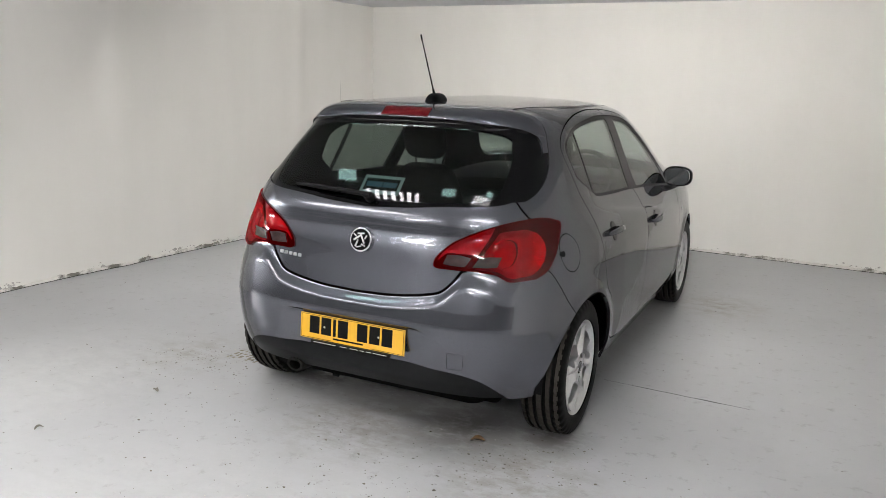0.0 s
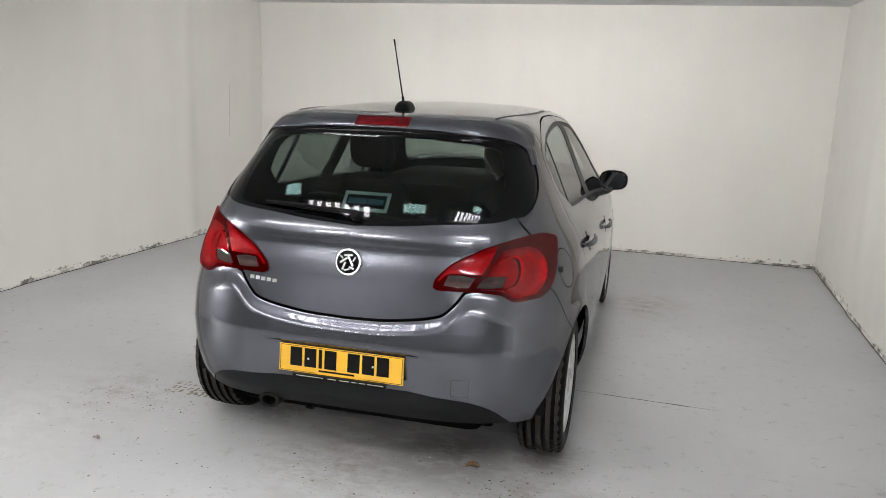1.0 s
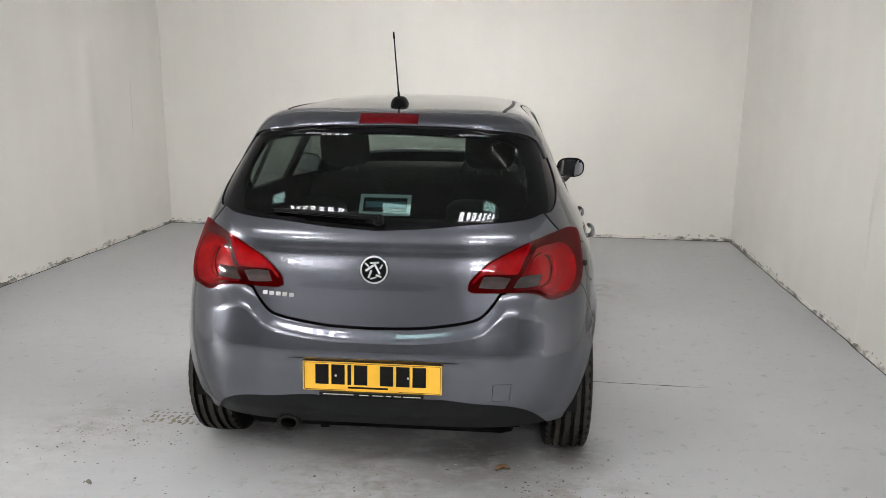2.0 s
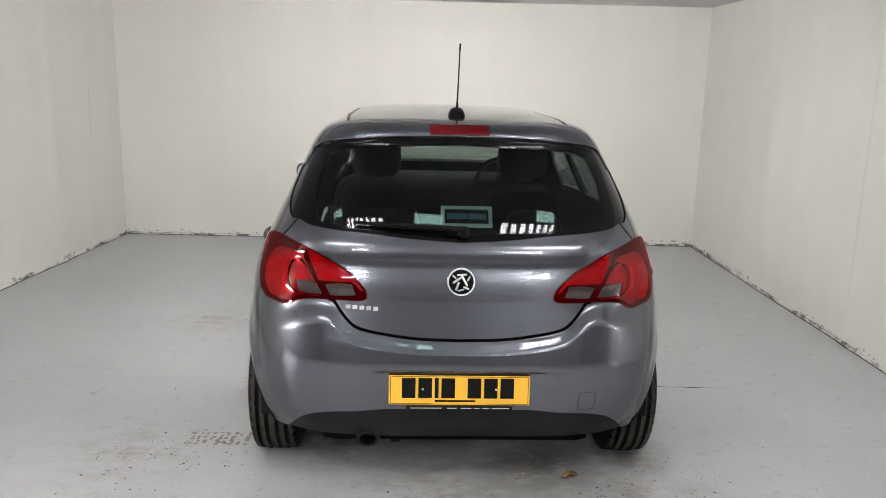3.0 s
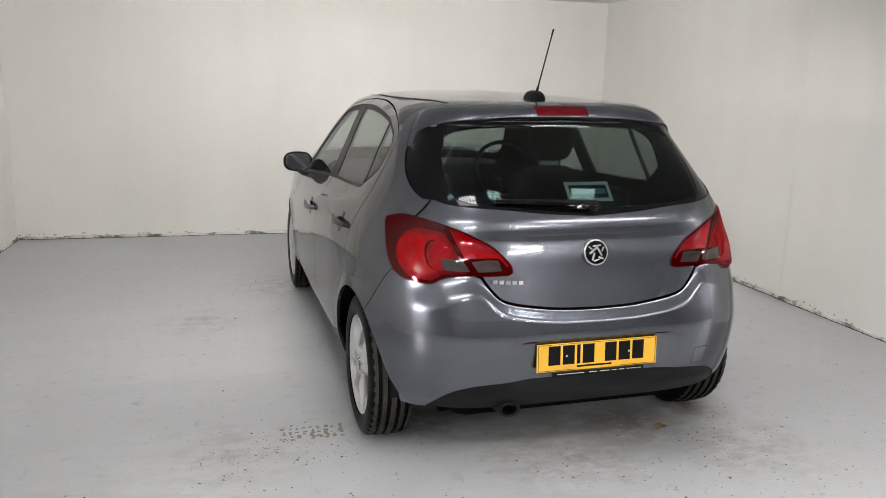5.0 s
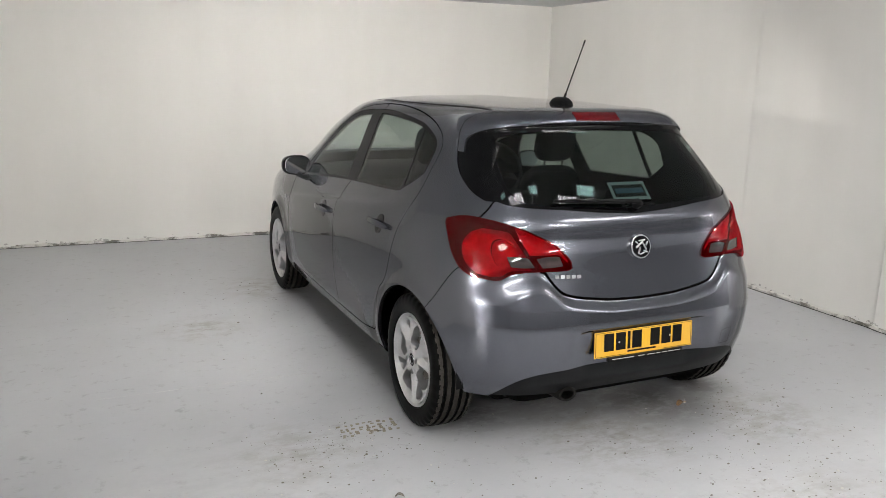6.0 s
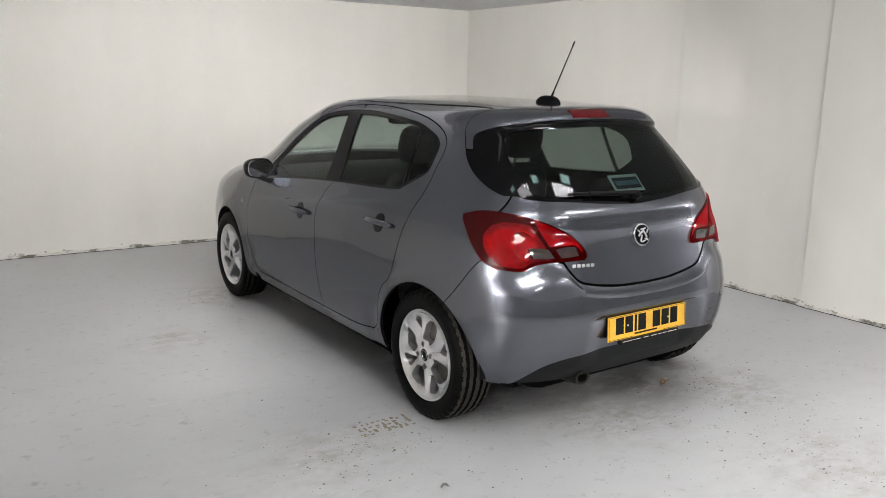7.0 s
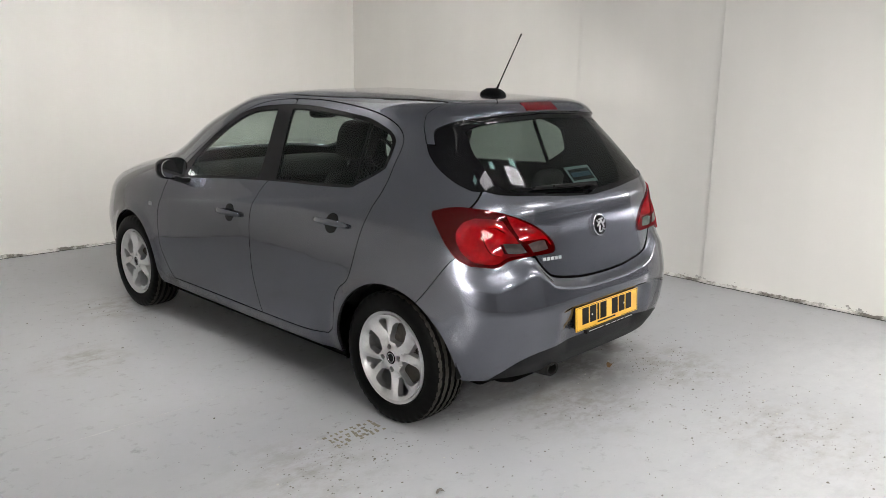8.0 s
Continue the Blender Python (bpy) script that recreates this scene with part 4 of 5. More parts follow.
body = both("body", ["body"], PAINT)
both("bonnet", ["bonnet"], PAINT)
tailgate = both("tailgate", ["tailgate"], PAINT)
both("spoiler", ["spoiler"], PAINT, lift=0.001, rim=0.030, parent=tailgate)
both("window_surround", ["rear_trim"], BLACK_GLOSS, lift=-0.005, parent=tailgate, label="gloss black surround of the rear window")
rear_window = both("rear_window", ["rear_glass"], GLASS_REAR, lift=-0.006, rim=0, parent=tailgate, label="tinted rear window")
both("brake_lamp", ["stop_lamp"], LAMP_STOP, lift=0.006, parent=tailgate, label="red high-level brake lamp")
both("bumper", ["bumper"], PAINT, lift=0.0)
both("valance", ["valance"], VALANCE, lift=-0.006, label="dark grey plastic lower valance")
both("windscreen", ["windscreen"], GLASS_SIDE, lift=-0.002, rim=0)


def one(h, name, ids, mat, lift=0.0, rim=0.014, label="", parent=None):
    return panel(name, [h.piece(ids, lift, rim)], mat, parent or car, label)


def bowl(h, name, region_id, depth, parent):
    """The reflector behind a lens: the panel sunk into a bowl that deepens away from its border."""
    t = h.tri[h.ids == region_id]
    used, t = np.unique(t, return_inverse=True)
    t = t.reshape(-1, 3)
    p = h.uv[used] * (KU, KV)
    line = REGIONS[region_id]
    far = np.min(np.linalg.norm(p[:, None] - line[None], axis=2), axis=1)
    q = np.clip(far / 0.030, 0, 1)
    lift = 0.003 - depth * (1 - (1 - q) ** 2)
    pos = h.pos[used] + h.nor[used] * lift[:, None]
    return mesh_part(name, pos.tolist(), [tuple(int(i) for i in f) for f in t], REFLECTOR, parent, "silvered reflector bowl", angle=60)


doors = {}
for h in BOTH:
    lamp = one(h, "tail_lamp", ["lamp_outer", "lamp_outer_bright", "lamp_outer_guide"], LENS_RED, 0.009, 0.005, "red tail lamp on the rear wing")
    one(h, "housing", ["lamp_outer"], LAMP_DARK, 0.002, 0.030, "dark red lamp border", lamp)
    bowl(h, "reflector", "lamp_outer_bright", 0.030, lamp)
    one(h, "light_guide", ["lamp_outer_guide"], LAMP_GUIDE, 0.004, 0.012, "pale light guide", lamp)
    one(h, "clear_lens", ["lamp_outer_clear"], LENS_CLEAR, 0.0085, 0.003, "smoked clear lens", lamp)
    bowl(h, "reversing_reflector", "lamp_outer_clear", 0.022, lamp)
    lamp = one(h, "tail_lamp", ["lamp_inner", "lamp_inner_bright"], LENS_RED, 0.009, 0.005, "red tail lamp on the tailgate")
    one(h, "housing", ["lamp_inner"], LAMP_DARK, 0.002, 0.030, "dark red lamp border", lamp)
    bowl(h, "reflector", "lamp_inner_bright", 0.022, lamp)
    one(h, "clear_lens", ["lamp_inner_clear"], LENS_CLEAR, 0.0085, 0.003, "smoked clear lens", lamp)
    bowl(h, "reversing_reflector", "lamp_inner_clear", 0.018, lamp)
    doors[("door_rear", h.side)] = rear = one(h, "door_rear", ["door_rear"], PAINT)
    doors[("door_front", h.side)] = front = one(h, "door_front", ["door_front"], PAINT)
    one(h, "window_trim", ["window_trim"], PILLAR, -0.004, 0.012, "black window surround and pillar cover")
    one(h, "door_window", ["glass_front"], GLASS_SIDE, -0.006, 0, "", front)
    one(h, "door_window", ["glass_rear"], GLASS_DOOR, -0.006, 0, "", rear)
    one(h, "quarter_window", ["glass_quarter"], GLASS_DOOR, -0.006, 0, "", rear)
    # the lining leaves out the roof's front corner, where the surface turns too sharply to be offset
    mid = h.pos[h.tri].mean(1)
    corner = (mid[:, 1] > 1.22) & (mid[:, 1] < 1.60) & (mid[:, 2] > 1.36) & (np.abs(mid[:, 0]) > 0.40)
    kept = h.ids.copy()
    h.ids[corner] = "corner"
    one(h, "inner_shell", [i for i in REGIONS if i not in OPEN + SEE_THROUGH and not i.startswith("lamp_")] + ["body", ""], DARK, -0.020, 0)
    h.ids = kept


# ---- wheels ----
def lathe(profile, segments, close=False):
    """Turns an (x, r) profile round the x axis."""
    n, verts, faces = len(profile), [], []
    for k in range(segments):
        a = 2 * math.pi * k / segments
        verts += [(x, r * math.sin(a), r * math.cos(a)) for x, r in profile]
    for k in range(segments):
        k2 = (k + 1) % segments
        for i in range(n if close else n - 1):
            j = (i + 1) % n
            faces.append((k * n + i, k * n + j, k2 * n + j, k2 * n + i))
    return verts, faces


def tyre_mesh():
    """Tyre with a bulged sidewall, four grooves round the tread and cross cuts on the shoulders."""
    half, seg = 0.0975, 168
    prof = [(-0.080, 0.214), (-0.092, 0.222), (-0.0975, 0.250), (-0.096, 0.272), (-0.090, 0.290), (-0.083, 0.300)]
    tread = []
    for c in (-0.056, -0.020, 0.020, 0.056):
        tread += [(c - 0.0088, 0.0), (c - 0.0075, 1.0), (c + 0.0075, 1.0), (c + 0.0088, 0.0)]
    prof += [(x, 0.3085 - 0.9 * x * x - 0.010 * g) for x, g in [(-0.078, 0)] + tread + [(0.078, 0)]]
    prof += [(-x, r) for x, r in prof[5::-1]]
    verts, faces = lathe(prof, seg)
    n = len(prof)
    out = []
    for i, (x, y, z) in enumerate(verts):
        k, j = divmod(i, n)
        r = math.hypot(y, z)
        cut = (k % 4 == 0) and 4 <= j <= n - 5 and abs(x) > 0.058
        inner = (k % 6 == 3) and abs(x) < 0.055 and 0.295 < r and j % 4 in (2, 3)
        f = (r - 0.0045 * cut - 0.003 * inner) / r
        if z * f < -0.302:
            z = -0.302 / f
        out.append((x, y * f, z * f))
    return out, faces


def spoke_face():
    """The face of the alloy wheel: a dished disc with four rounded and four wedge-shaped windows and four bolt holes, its blades twisted."""
    def loop(pts):
        p = np.array(pts + [pts[0]])
        line = []
        for i in range(len(pts)):
            a, b, c, d = p[i - 1] if i else p[-2], p[i], p[i + 1], p[(i + 2) % len(pts)]
            for t in np.linspace(0, 1, 7, endpoint=False):
                line.append(0.5 * (2 * b + (c - a) * t + (2 * a - 5 * b + 4 * c - d) * t * t + (3 * b - a - 3 * c + d) * t ** 3))
        return np.array(line)
    def polar(r, deg):
        return (r * math.sin(radians(deg)), r * math.cos(radians(deg)))
    holes = []
    for k in range(4):
        o = 90 * k
        holes.append(loop([polar(r * (1.07 if r > 0.14 else 1.02), o + d * 1.14) for r, d in ((0.076, 14), (0.070, -4), (0.080, -22), (0.115, -20), (0.150, -16), (0.166, -4), (0.163, 8), (0.145, 15), (0.110, 18))]))
        holes.append(loop([polar(r * (1.07 if r > 0.14 else 1.02), o + 46 + d * 1.1) for r, d in ((0.096, -1), (0.125, -7), (0.158, -12), (0.170, -6), (0.170, 5), (0.158, 8), (0.125, 4))]))
        c = np.array(polar(0.052, o + 58))
        holes.append(np.array([c + 0.0135 * np.array((math.sin(a), math.cos(a))) for a in np.linspace(0, 2 * np.pi, 16, endpoint=False)]))
    ring = np.array([polar(0.199, a) for a in np.linspace(0, 360, 120, endpoint=False)])
    hub = np.array([polar(0.030, a) for a in np.linspace(0, 360, 36, endpoint=False)])
    g = np.arange(-0.2, 0.2001, 0.009)
    gy, gz = np.meshgrid(g, g)
    grid = np.stack([gy.ravel(), gz.ravel()], 1)
    rr = np.hypot(grid[:, 0], grid[:, 1])
    grid = grid[(rr < 0.193) & (rr > 0.034)]
    verts, edges = [Vector(p) for p in grid], []
    for line in holes + [ring, hub]:
        n0, n = len(verts), len(line)
        verts += [Vector(p) for p in line]
        edges += [(n0 + i, n0 + (i + 1) % n) for i in range(n)]
    out = geometry.delaunay_2d_cdt(verts, edges, [], 0, 1e-6)
    p = np.array([tuple(q) for q in out[0]])
    tri = np.array([f for f in out[2] if len(f) == 3])
    mid = p[tri].mean(1)
    keep = np.hypot(mid[:, 0], mid[:, 1]) < 0.199
    for line in holes + [hub]:
        keep &= ~inside(line, mid)
    tri = tri[keep]
    r, deg = np.hypot(p[:, 0], p[:, 1]), np.degrees(np.arctan2(p[:, 0], p[:, 1])) % 90
    tilt = np.where(deg < 46, deg / 46 - 0.5, (deg - 46) / 44 - 0.5)
    x = np.interp(r, (0.03, 0.045, 0.062, 0.09, 0.14, 0.18, 0.199), (0.078, 0.080, 0.081, 0.083, 0.082, 0.078, 0.080))
    x = x + 0.008 - 0.066 * np.abs(tilt + 0.14) * np.clip((r - 0.05) / 0.05, 0, 1) * np.clip((0.195 - r) / 0.03, 0, 1)
    a, b, c = p[tri[:, 0]], p[tri[:, 1]], p[tri[:, 2]]
    flip = (b[:, 0] - a[:, 0]) * (c[:, 1] - a[:, 1]) - (b[:, 1] - a[:, 1]) * (c[:, 0] - a[:, 0]) < 0
    tri[flip] = tri[flip][:, ::-1]
    v3 = [(float(x[i]), float(p[i, 0]), float(p[i, 1])) for i in range(len(p))]
    faces = [tuple(int(i) for i in t) for t in tri]
    edge = {}
    for t in faces:
        for i, j in zip(t, t[1:] + t[:1]):
            edge[(i, j)] = 1
    for i, j in list(edge):
        if (j, i) not in edge:
            n = len(v3)
            for q in (i, j):
                v3.append((v3[q][0] - 0.034, v3[q][1], v3[q][2]))
            faces.append((j, i, n, n + 1))
    return v3, faces


SPOKE_V, SPOKE_F = spoke_face()


def wheel(x, y, sign, turn):
    base = new("wheel")
    base.parent = car
    base.matrix_local = pose(x, y, WHEEL_Z - 0.001, 0, 0, 0 if sign > 0 else 180)
    base["label"] = "silver alloy wheel with black tyre"
    v, f = tyre_mesh()
    mesh_part("tyre", v, f, RUBBER, base, "black rubber road tyre", angle=35)
    # ribs only: grooves stay black, so their shade lies in the colour
    tread = [q for q in f if max(abs(v[i][0]) for i in q) < 0.084 and min(max(math.hypot(v[i][1], v[i][2]), -v[i][2] + 0.006) + 0.9 * v[i][0] ** 2 for i in q) > 0.3022]
    for lo, hi in ((-0.09, -0.056), (-0.056, -0.020), (-0.020, 0.020), (0.020, 0.056), (0.056, 0.09)):
        rib = [q for q in tread if lo < sum(v[i][0] for i in q) / 4 < hi]
        used = sorted({i for q in rib for i in q})
        place = {i: k for k, i in enumerate(used)}
        mesh_part("tread_rib", [(v[i][0], v[i][1] * 1.002, max(v[i][2] * 1.002, -0.3035)) for i in used], [tuple(place[i] for i in q) for q in rib], TREAD, base, "dusty brown-grey tread rib", angle=35)
    v, f = lathe([(-0.085, 0.200), (-0.085, 0.214), (-0.03, 0.195), (0.03, 0.192), (0.062, 0.196), (0.074, 0.205), (0.084, 0.2155), (0.088, 0.2150), (0.086, 0.209), (0.074, 0.199), (0.060, 0.188), (-0.03, 0.180), (-0.085, 0.200)], 96)
    mesh_part("rim", v, f, ALLOY, base, "silver painted alloy rim")
    v, f = lathe([(-0.02, 0.02), (0.005, 0.135), (0.0, 0.140), (-0.02, 0.14)], 48)
    mesh_part("brake_disc", v, f, STEEL, base)
    mesh_part("spokes", SPOKE_V, SPOKE_F, ALLOY, base, "silver twisted spokes", angle=38).matrix_local = pose(0, 0, 0, -turn, 0, 0)
    v, f = lathe([(0.066, 0.031), (0.083, 0.030), (0.086, 0.026), (0.084, 0.024), (0.084, 0.0)], 40)
    mesh_part("hub_cap", v, f, BLACK_GLOSS, base, "dark hub cap with a metal ring")
    v, f = lathe([(0.084, 0.023), (0.0865, 0.022), (0.0865, 0.019), (0.084, 0.018)], 40)
    mesh_part("ring", v, f, CHROME, base)
    for k in range(4):
        a = math.pi / 2 * k + radians(turn + 58)
        bm = bmesh.new()
        bmesh.ops.create_cone(bm, cap_ends=True, segments=6, radius1=0.0105, radius2=0.0095, depth=0.03)
        bm.transform(pose(0.060, 0.052 * math.sin(a), 0.052 * math.cos(a), 0, 90, 0))
        part("wheel_bolt", bm, STEEL, base)
    return base


wheel(-0.747, 0.0, -1, 22)
wheel(0.747, 0.0, 1, 40)
wheel(-0.747, 2.511, -1, 55)
wheel(0.747, 2.511, 1, 20)

# wheel housings and floor pan
for sx in (-1, 1):
    for wy in WHEEL_Y:
        verts, faces, m = [], [], 28
        for i in range(m + 1):
            a = math.pi * (-0.08 + 1.10 * i / m)
            for xx, rr in ((0.775 if wy < 1 else 0.81, 0.350), (0.56, 0.352), (0.56, 0.05)):
                verts.append((sx * xx, wy + rr * math.cos(a), WHEEL_Z + rr * math.sin(a)))
        for i in range(m):
            for j in range(2):
                p = i * 3 + j
                faces.append((p, p + 1, p + 4, p + 3))
        mesh_part("wheel_liner", verts, faces, BLACK_PLASTIC, car)
bm = bmesh.new()
box(bm, -0.56, 0.56, -0.30, 3.1, 0.175, 0.25, 0.02)
part("floor_pan", bm, DARK, car)
bm = bmesh.new()
box(bm, -0.54, 0.54, -0.44, -0.14, 0.200, 0.36, 0.06)
part("boot_floor", bm, DARK, car)
bm = bmesh.new()
box(bm, -0.14, 0.48, -0.36, -0.12, 0.175, 0.24, 0.03)
part("spare_wheel_well", bm, DARK, car)
for sx in (-1, 1):
    bm = bmesh.new()
    box(bm, sx * 0.56, sx * 0.785, 0.36, 2.14, 0.205, 0.27, 0.012)
    part("sill_panel", bm, DARK, car)
bm = bmesh.new()
box(bm, -0.62, 0.62, -0.10, -0.02, 0.20, 0.30, 0.02)
part("rear_axle_beam", bm, BLACK_PLASTIC, car)

# number plate with bars for its characters
plate = new("number_plate")
plate.parent = car
plate.matrix_local = pose(0.0, -0.597, 0.4905, 90 - 4, 0, 0)
plate["label"] = "yellow rear number plate with black characters"
bm = bmesh.new()
box(bm, -0.26, 0.26, -0.0555, 0.0555, -0.004, 0.0, 0.0015)
part("plate", bm, YELLOW, plate)


# ---- small parts of the car ----
def spot(view, a, b, side=1, lift=0.0):
    """The pose of a point on the body: z out of the surface, y up along it."""
    u, v = find(view, np.array([abs(a) if view in "rft" else a]), np.array([b]))
    p, n = S(u, v)[0], normals(u, v)[0]
    s = -1 if (side < 0 or (view in "rft" and a < 0)) else 1
    p, n = Vector(p * (s, 1, 1)), Vector(n * (s, 1, 1))
    y = (Vector((0, 0, 1)) - n * n.z).normalized()
    x = y.cross(n)
    m = Matrix((x, y, n)).transposed().to_4x4()
    m.translation = p + n * lift
    return m


def disc(bm, r, z0, z1, seg=40, m=None):
    tmp = bmesh.new()
    bmesh.ops.create_cone(tmp, cap_ends=True, segments=seg, radius1=r, radius2=r, depth=z1 - z0)
    bmesh.ops.translate(tmp, vec=(0, 0, (z0 + z1) / 2), verts=tmp.verts)
    if m is not None:
        tmp.transform(m)
    me = bpy.data.meshes.new("tmp")
    tmp.to_mesh(me)
    tmp.free()
    bm.from_mesh(me)
    bpy.data.meshes.remove(me)


def rounded(name, mat, parent, sections, label="", seg=24, power=2.5):
    """A soft body lofted through sections (centre, axis u, axis v, half widths a and b)."""
    verts, faces = [], []
    for c, ux, uy, a, b in sections:
        c, ux, uy = Vector(c), Vector(ux), Vector(uy)
        for k in range(seg):
            t = 2 * math.pi * k / seg
            ct, st = math.cos(t), math.sin(t)
            r = (abs(ct) ** power + abs(st) ** power) ** (-1 / power)
            verts.append(c + ux * (a * r * ct) + uy * (b * r * st))
    n = len(sections)
    for i in range(n - 1):
        for k in range(seg):
            k2 = (k + 1) % seg
            faces.append((i * seg + k, i * seg + k2, (i + 1) * seg + k2, (i + 1) * seg + k))
    faces += [tuple(range(seg))[::-1], tuple(range((n - 1) * seg, n * seg))]
    return mesh_part(name, verts, faces, mat, parent, label, angle=60)


def domed(profile):
    """Scales (position, size) pairs that round off both ends of a loft."""
    return [(t, math.sqrt(max(1 - abs(2 * t - 1) ** profile, 0.02))) for t in [0, 0.03, 0.1, 0.25, 0.5, 0.75, 0.9, 0.97, 1]]


# door handles, with flat black discs as the shade in their cups
for h, side in ((right, 1), (left, -1)):
    for (yc, zc), door_name in (((0.387, 0.868), "door_rear"), ((1.25, 0.806), "door_front")):
        door = doors[(door_name, side)]
        m = spot("s", yc + 0.008, zc, side)
        bm = bmesh.new()
        bmesh.ops.create_uvsphere(bm, u_segments=28, v_segments=12, radius=1)
        bmesh.ops.scale(bm, vec=(0.046, 0.048, 0.0014), verts=bm.verts)
        bm.transform(m)
        part("handle_cup_shade", bm, BLACK_GLOSS, door, "black disc painting in the shade of the handle cup", smooth=True)
        fwd = 1 if side < 0 else -1
        secs = []
        for t, s in domed(5):
            x = (t - 0.5) * 0.25 * side
            lift = 0.012 + 0.022 * (1 - abs(2 * t - 1) ** 2.2)
            secs.append((m @ Vector((x, 0.002 * (t - 0.5), lift)), m.to_3x3() @ Vector((0, 1, 0)), m.to_3x3() @ Vector((0, 0, 1)), 0.0145 * s, 0.009 * s))
        rounded("handle", PAINT, door, secs)
        bm = bmesh.new()
        disc(bm, 0.010, 0.002, 0.016, 20, m @ pose(-0.112 * side, 0, 0))
        part("handle_end", bm, PAINT, door, smooth=True)

# door mirrors
for side in (1, -1):
    base = new("door_mirror")
    base.parent = car
    base["label"] = "gloss black door mirror"
    c = Vector((side * 0.862, 1.86, 0.987))
    ux, uz = Vector((1, 0.07 * side, 0)).normalized(), Vector((0, 0, 1))
    secs = []
    for t, s in ((0, 0.93), (0.02, 0.99), (0.25, 1.0), (0.5, 0.95), (0.75, 0.78), (0.92, 0.48), (1, 0.15)):
        secs.append((c + Vector((0.012 * t * side, 0.095 * t, -0.006 * t)), ux, uz, 0.088 * s, 0.064 * s))
    rounded("housing", BLACK_GLOSS, base, secs, "gloss black mirror housing", 32, 2.7)
    turned = Vector((1, -0.06 * side, 0)).normalized()
    rounded("mirror", MIRROR, base, [(c + Vector((0, -0.004, 0)), turned, uz, 0.079, 0.055), (c + Vector((0, -0.010, 0)), turned, uz, 0.078, 0.054)], "mirror glass", 32, 2.8)
    rounded("arm", BLACK_PLASTIC, base, [((side * 0.79, 1.76, 0.925), (0, 1, 0), (0, 0, 1), 0.055, 0.012), ((side * 0.835, 1.83, 0.915), (0, 1, 0), (0, 0, 1), 0.040, 0.016),
                                         ((side * 0.862, 1.89, 0.935), (0, 1, 0), (0, 0, 1), 0.032, 0.022)], "", 20)

# side repeaters
for side in (1, -1):
    m = spot("s", 2.205, 0.735, side)
    bm = bmesh.new()
    box(bm, -0.021, 0.021, -0.012, 0.012, -0.002, 0.004, 0.003, m)
    part("side_repeater", bm, STEEL_BRIGHT, car, "small clear side lamp")

# aerial
aerial = new("roof_aerial")
aerial.parent = car
aerial["label"] = "black rod aerial on the roof"
roof_z = float(S(*find("t", np.array([0.0]), np.array([0.15])))[0][2])
rounded("aerial_foot", BLACK_PLASTIC, aerial, [((0, 0.150, roof_z + z), (1, 0, 0), (0, 1, 0), w, d) for z, w, d in ((-0.006, 0.037, 0.078), (0.012, 0.034, 0.072), (0.026, 0.028, 0.056), (0.034, 0.020, 0.038), (0.037, 0.010, 0.020))], "", 28, 3.2)
a, b = Vector((0, 0.13, roof_z + 0.022)), Vector((0, -0.022, 1.748))
d = (b - a).normalized()
e1 = Vector((1, 0, 0))
e2 = d.cross(e1)
rounded("rod", BLACK_PLASTIC, aerial, [(a + (b - a) * t, e1, e2, r, r) for t, r in ((0, 0.0065), (0.12, 0.0055), (0.13, 0.0034), (0.9, 0.0026), (0.91, 0.004), (1, 0.0036))], "", 10, 2)

# badge on the tailgate: a chrome ring and a plain raised shape
m = spot("r", 0.0, 0.881)
badge = new("badge")
badge.parent = tailgate
badge["label"] = "round chrome maker's badge"
bm = bmesh.new()
disc(bm, 0.052, -0.004, 0.016, 64, m)
bmesh.ops.bevel(bm, geom=list(bm.edges), offset=0.003, segments=2, affect="EDGES")
part("badge_disc", bm, CHROME, badge, smooth=True)
bm = bmesh.new()
disc(bm, 0.0455, 0.0165, 0.018, 48, m)
part("badge_field", bm, BLACK_GLOSS, badge)
for k, (dx, dy, w, hgt, turn) in enumerate([(-0.016, 0.006, 0.036, 0.010, 35), (0.012, 0.004, 0.044, 0.009, -60), (-0.014, -0.016, 0.032, 0.009, 70), (0.018, -0.022, 0.022, 0.008, -20), (0.002, 0.026, 0.034, 0.008, 5), (-0.026, 0.018, 0.018, 0.007, -40), (0.027, 0.012, 0.020, 0.007, 60), (-0.001, -0.030, 0.024, 0.007, 15)]):
    bm = bmesh.new()
    box(bm, -w * 0.50, w * 0.50, -hgt * 0.42, hgt * 0.42, 0.018, 0.0225, 0.0018, m @ pose(dx, dy, 0, 0, 0, turn))
    part("badge_shape", bm, STEEL_BRIGHT, badge)
# model lettering as plain bars
for k in range(5):
    m = spot("r", -0.414 + 0.0255 * k, 0.784 - 0.0012 * k)
    bm = bmesh.new()
    box(bm, -0.0088, 0.0088, -0.0070, 0.0070, -0.001, 0.003, 0.0008, m)
    part("lettering_bar", bm, STEEL_BRIGHT, tailgate, "chrome lettering bar")

# rear wiper
wiper = new("rear_wiper")
wiper.parent = car
wiper["label"] = "black rear wiper resting on the glass"
m = spot("r", 0.008, 1.050)
bm = bmesh.new()
disc(bm, 0.020, -0.002, 0.030, 28, m)
bmesh.ops.bevel(bm, geom=list(bm.edges), offset=0.004, segments=2, affect="EDGES")
part("pivot_cap", bm, BLACK_PLASTIC, wiper, smooth=True)
pts = [spot("r", x, z, 1, l).translation for x, z, l in ((0.012, 1.052, 0.030), (-0.06, 1.056, 0.030), (-0.16, 1.062, 0.026), (-0.28, 1.067, 0.022))]
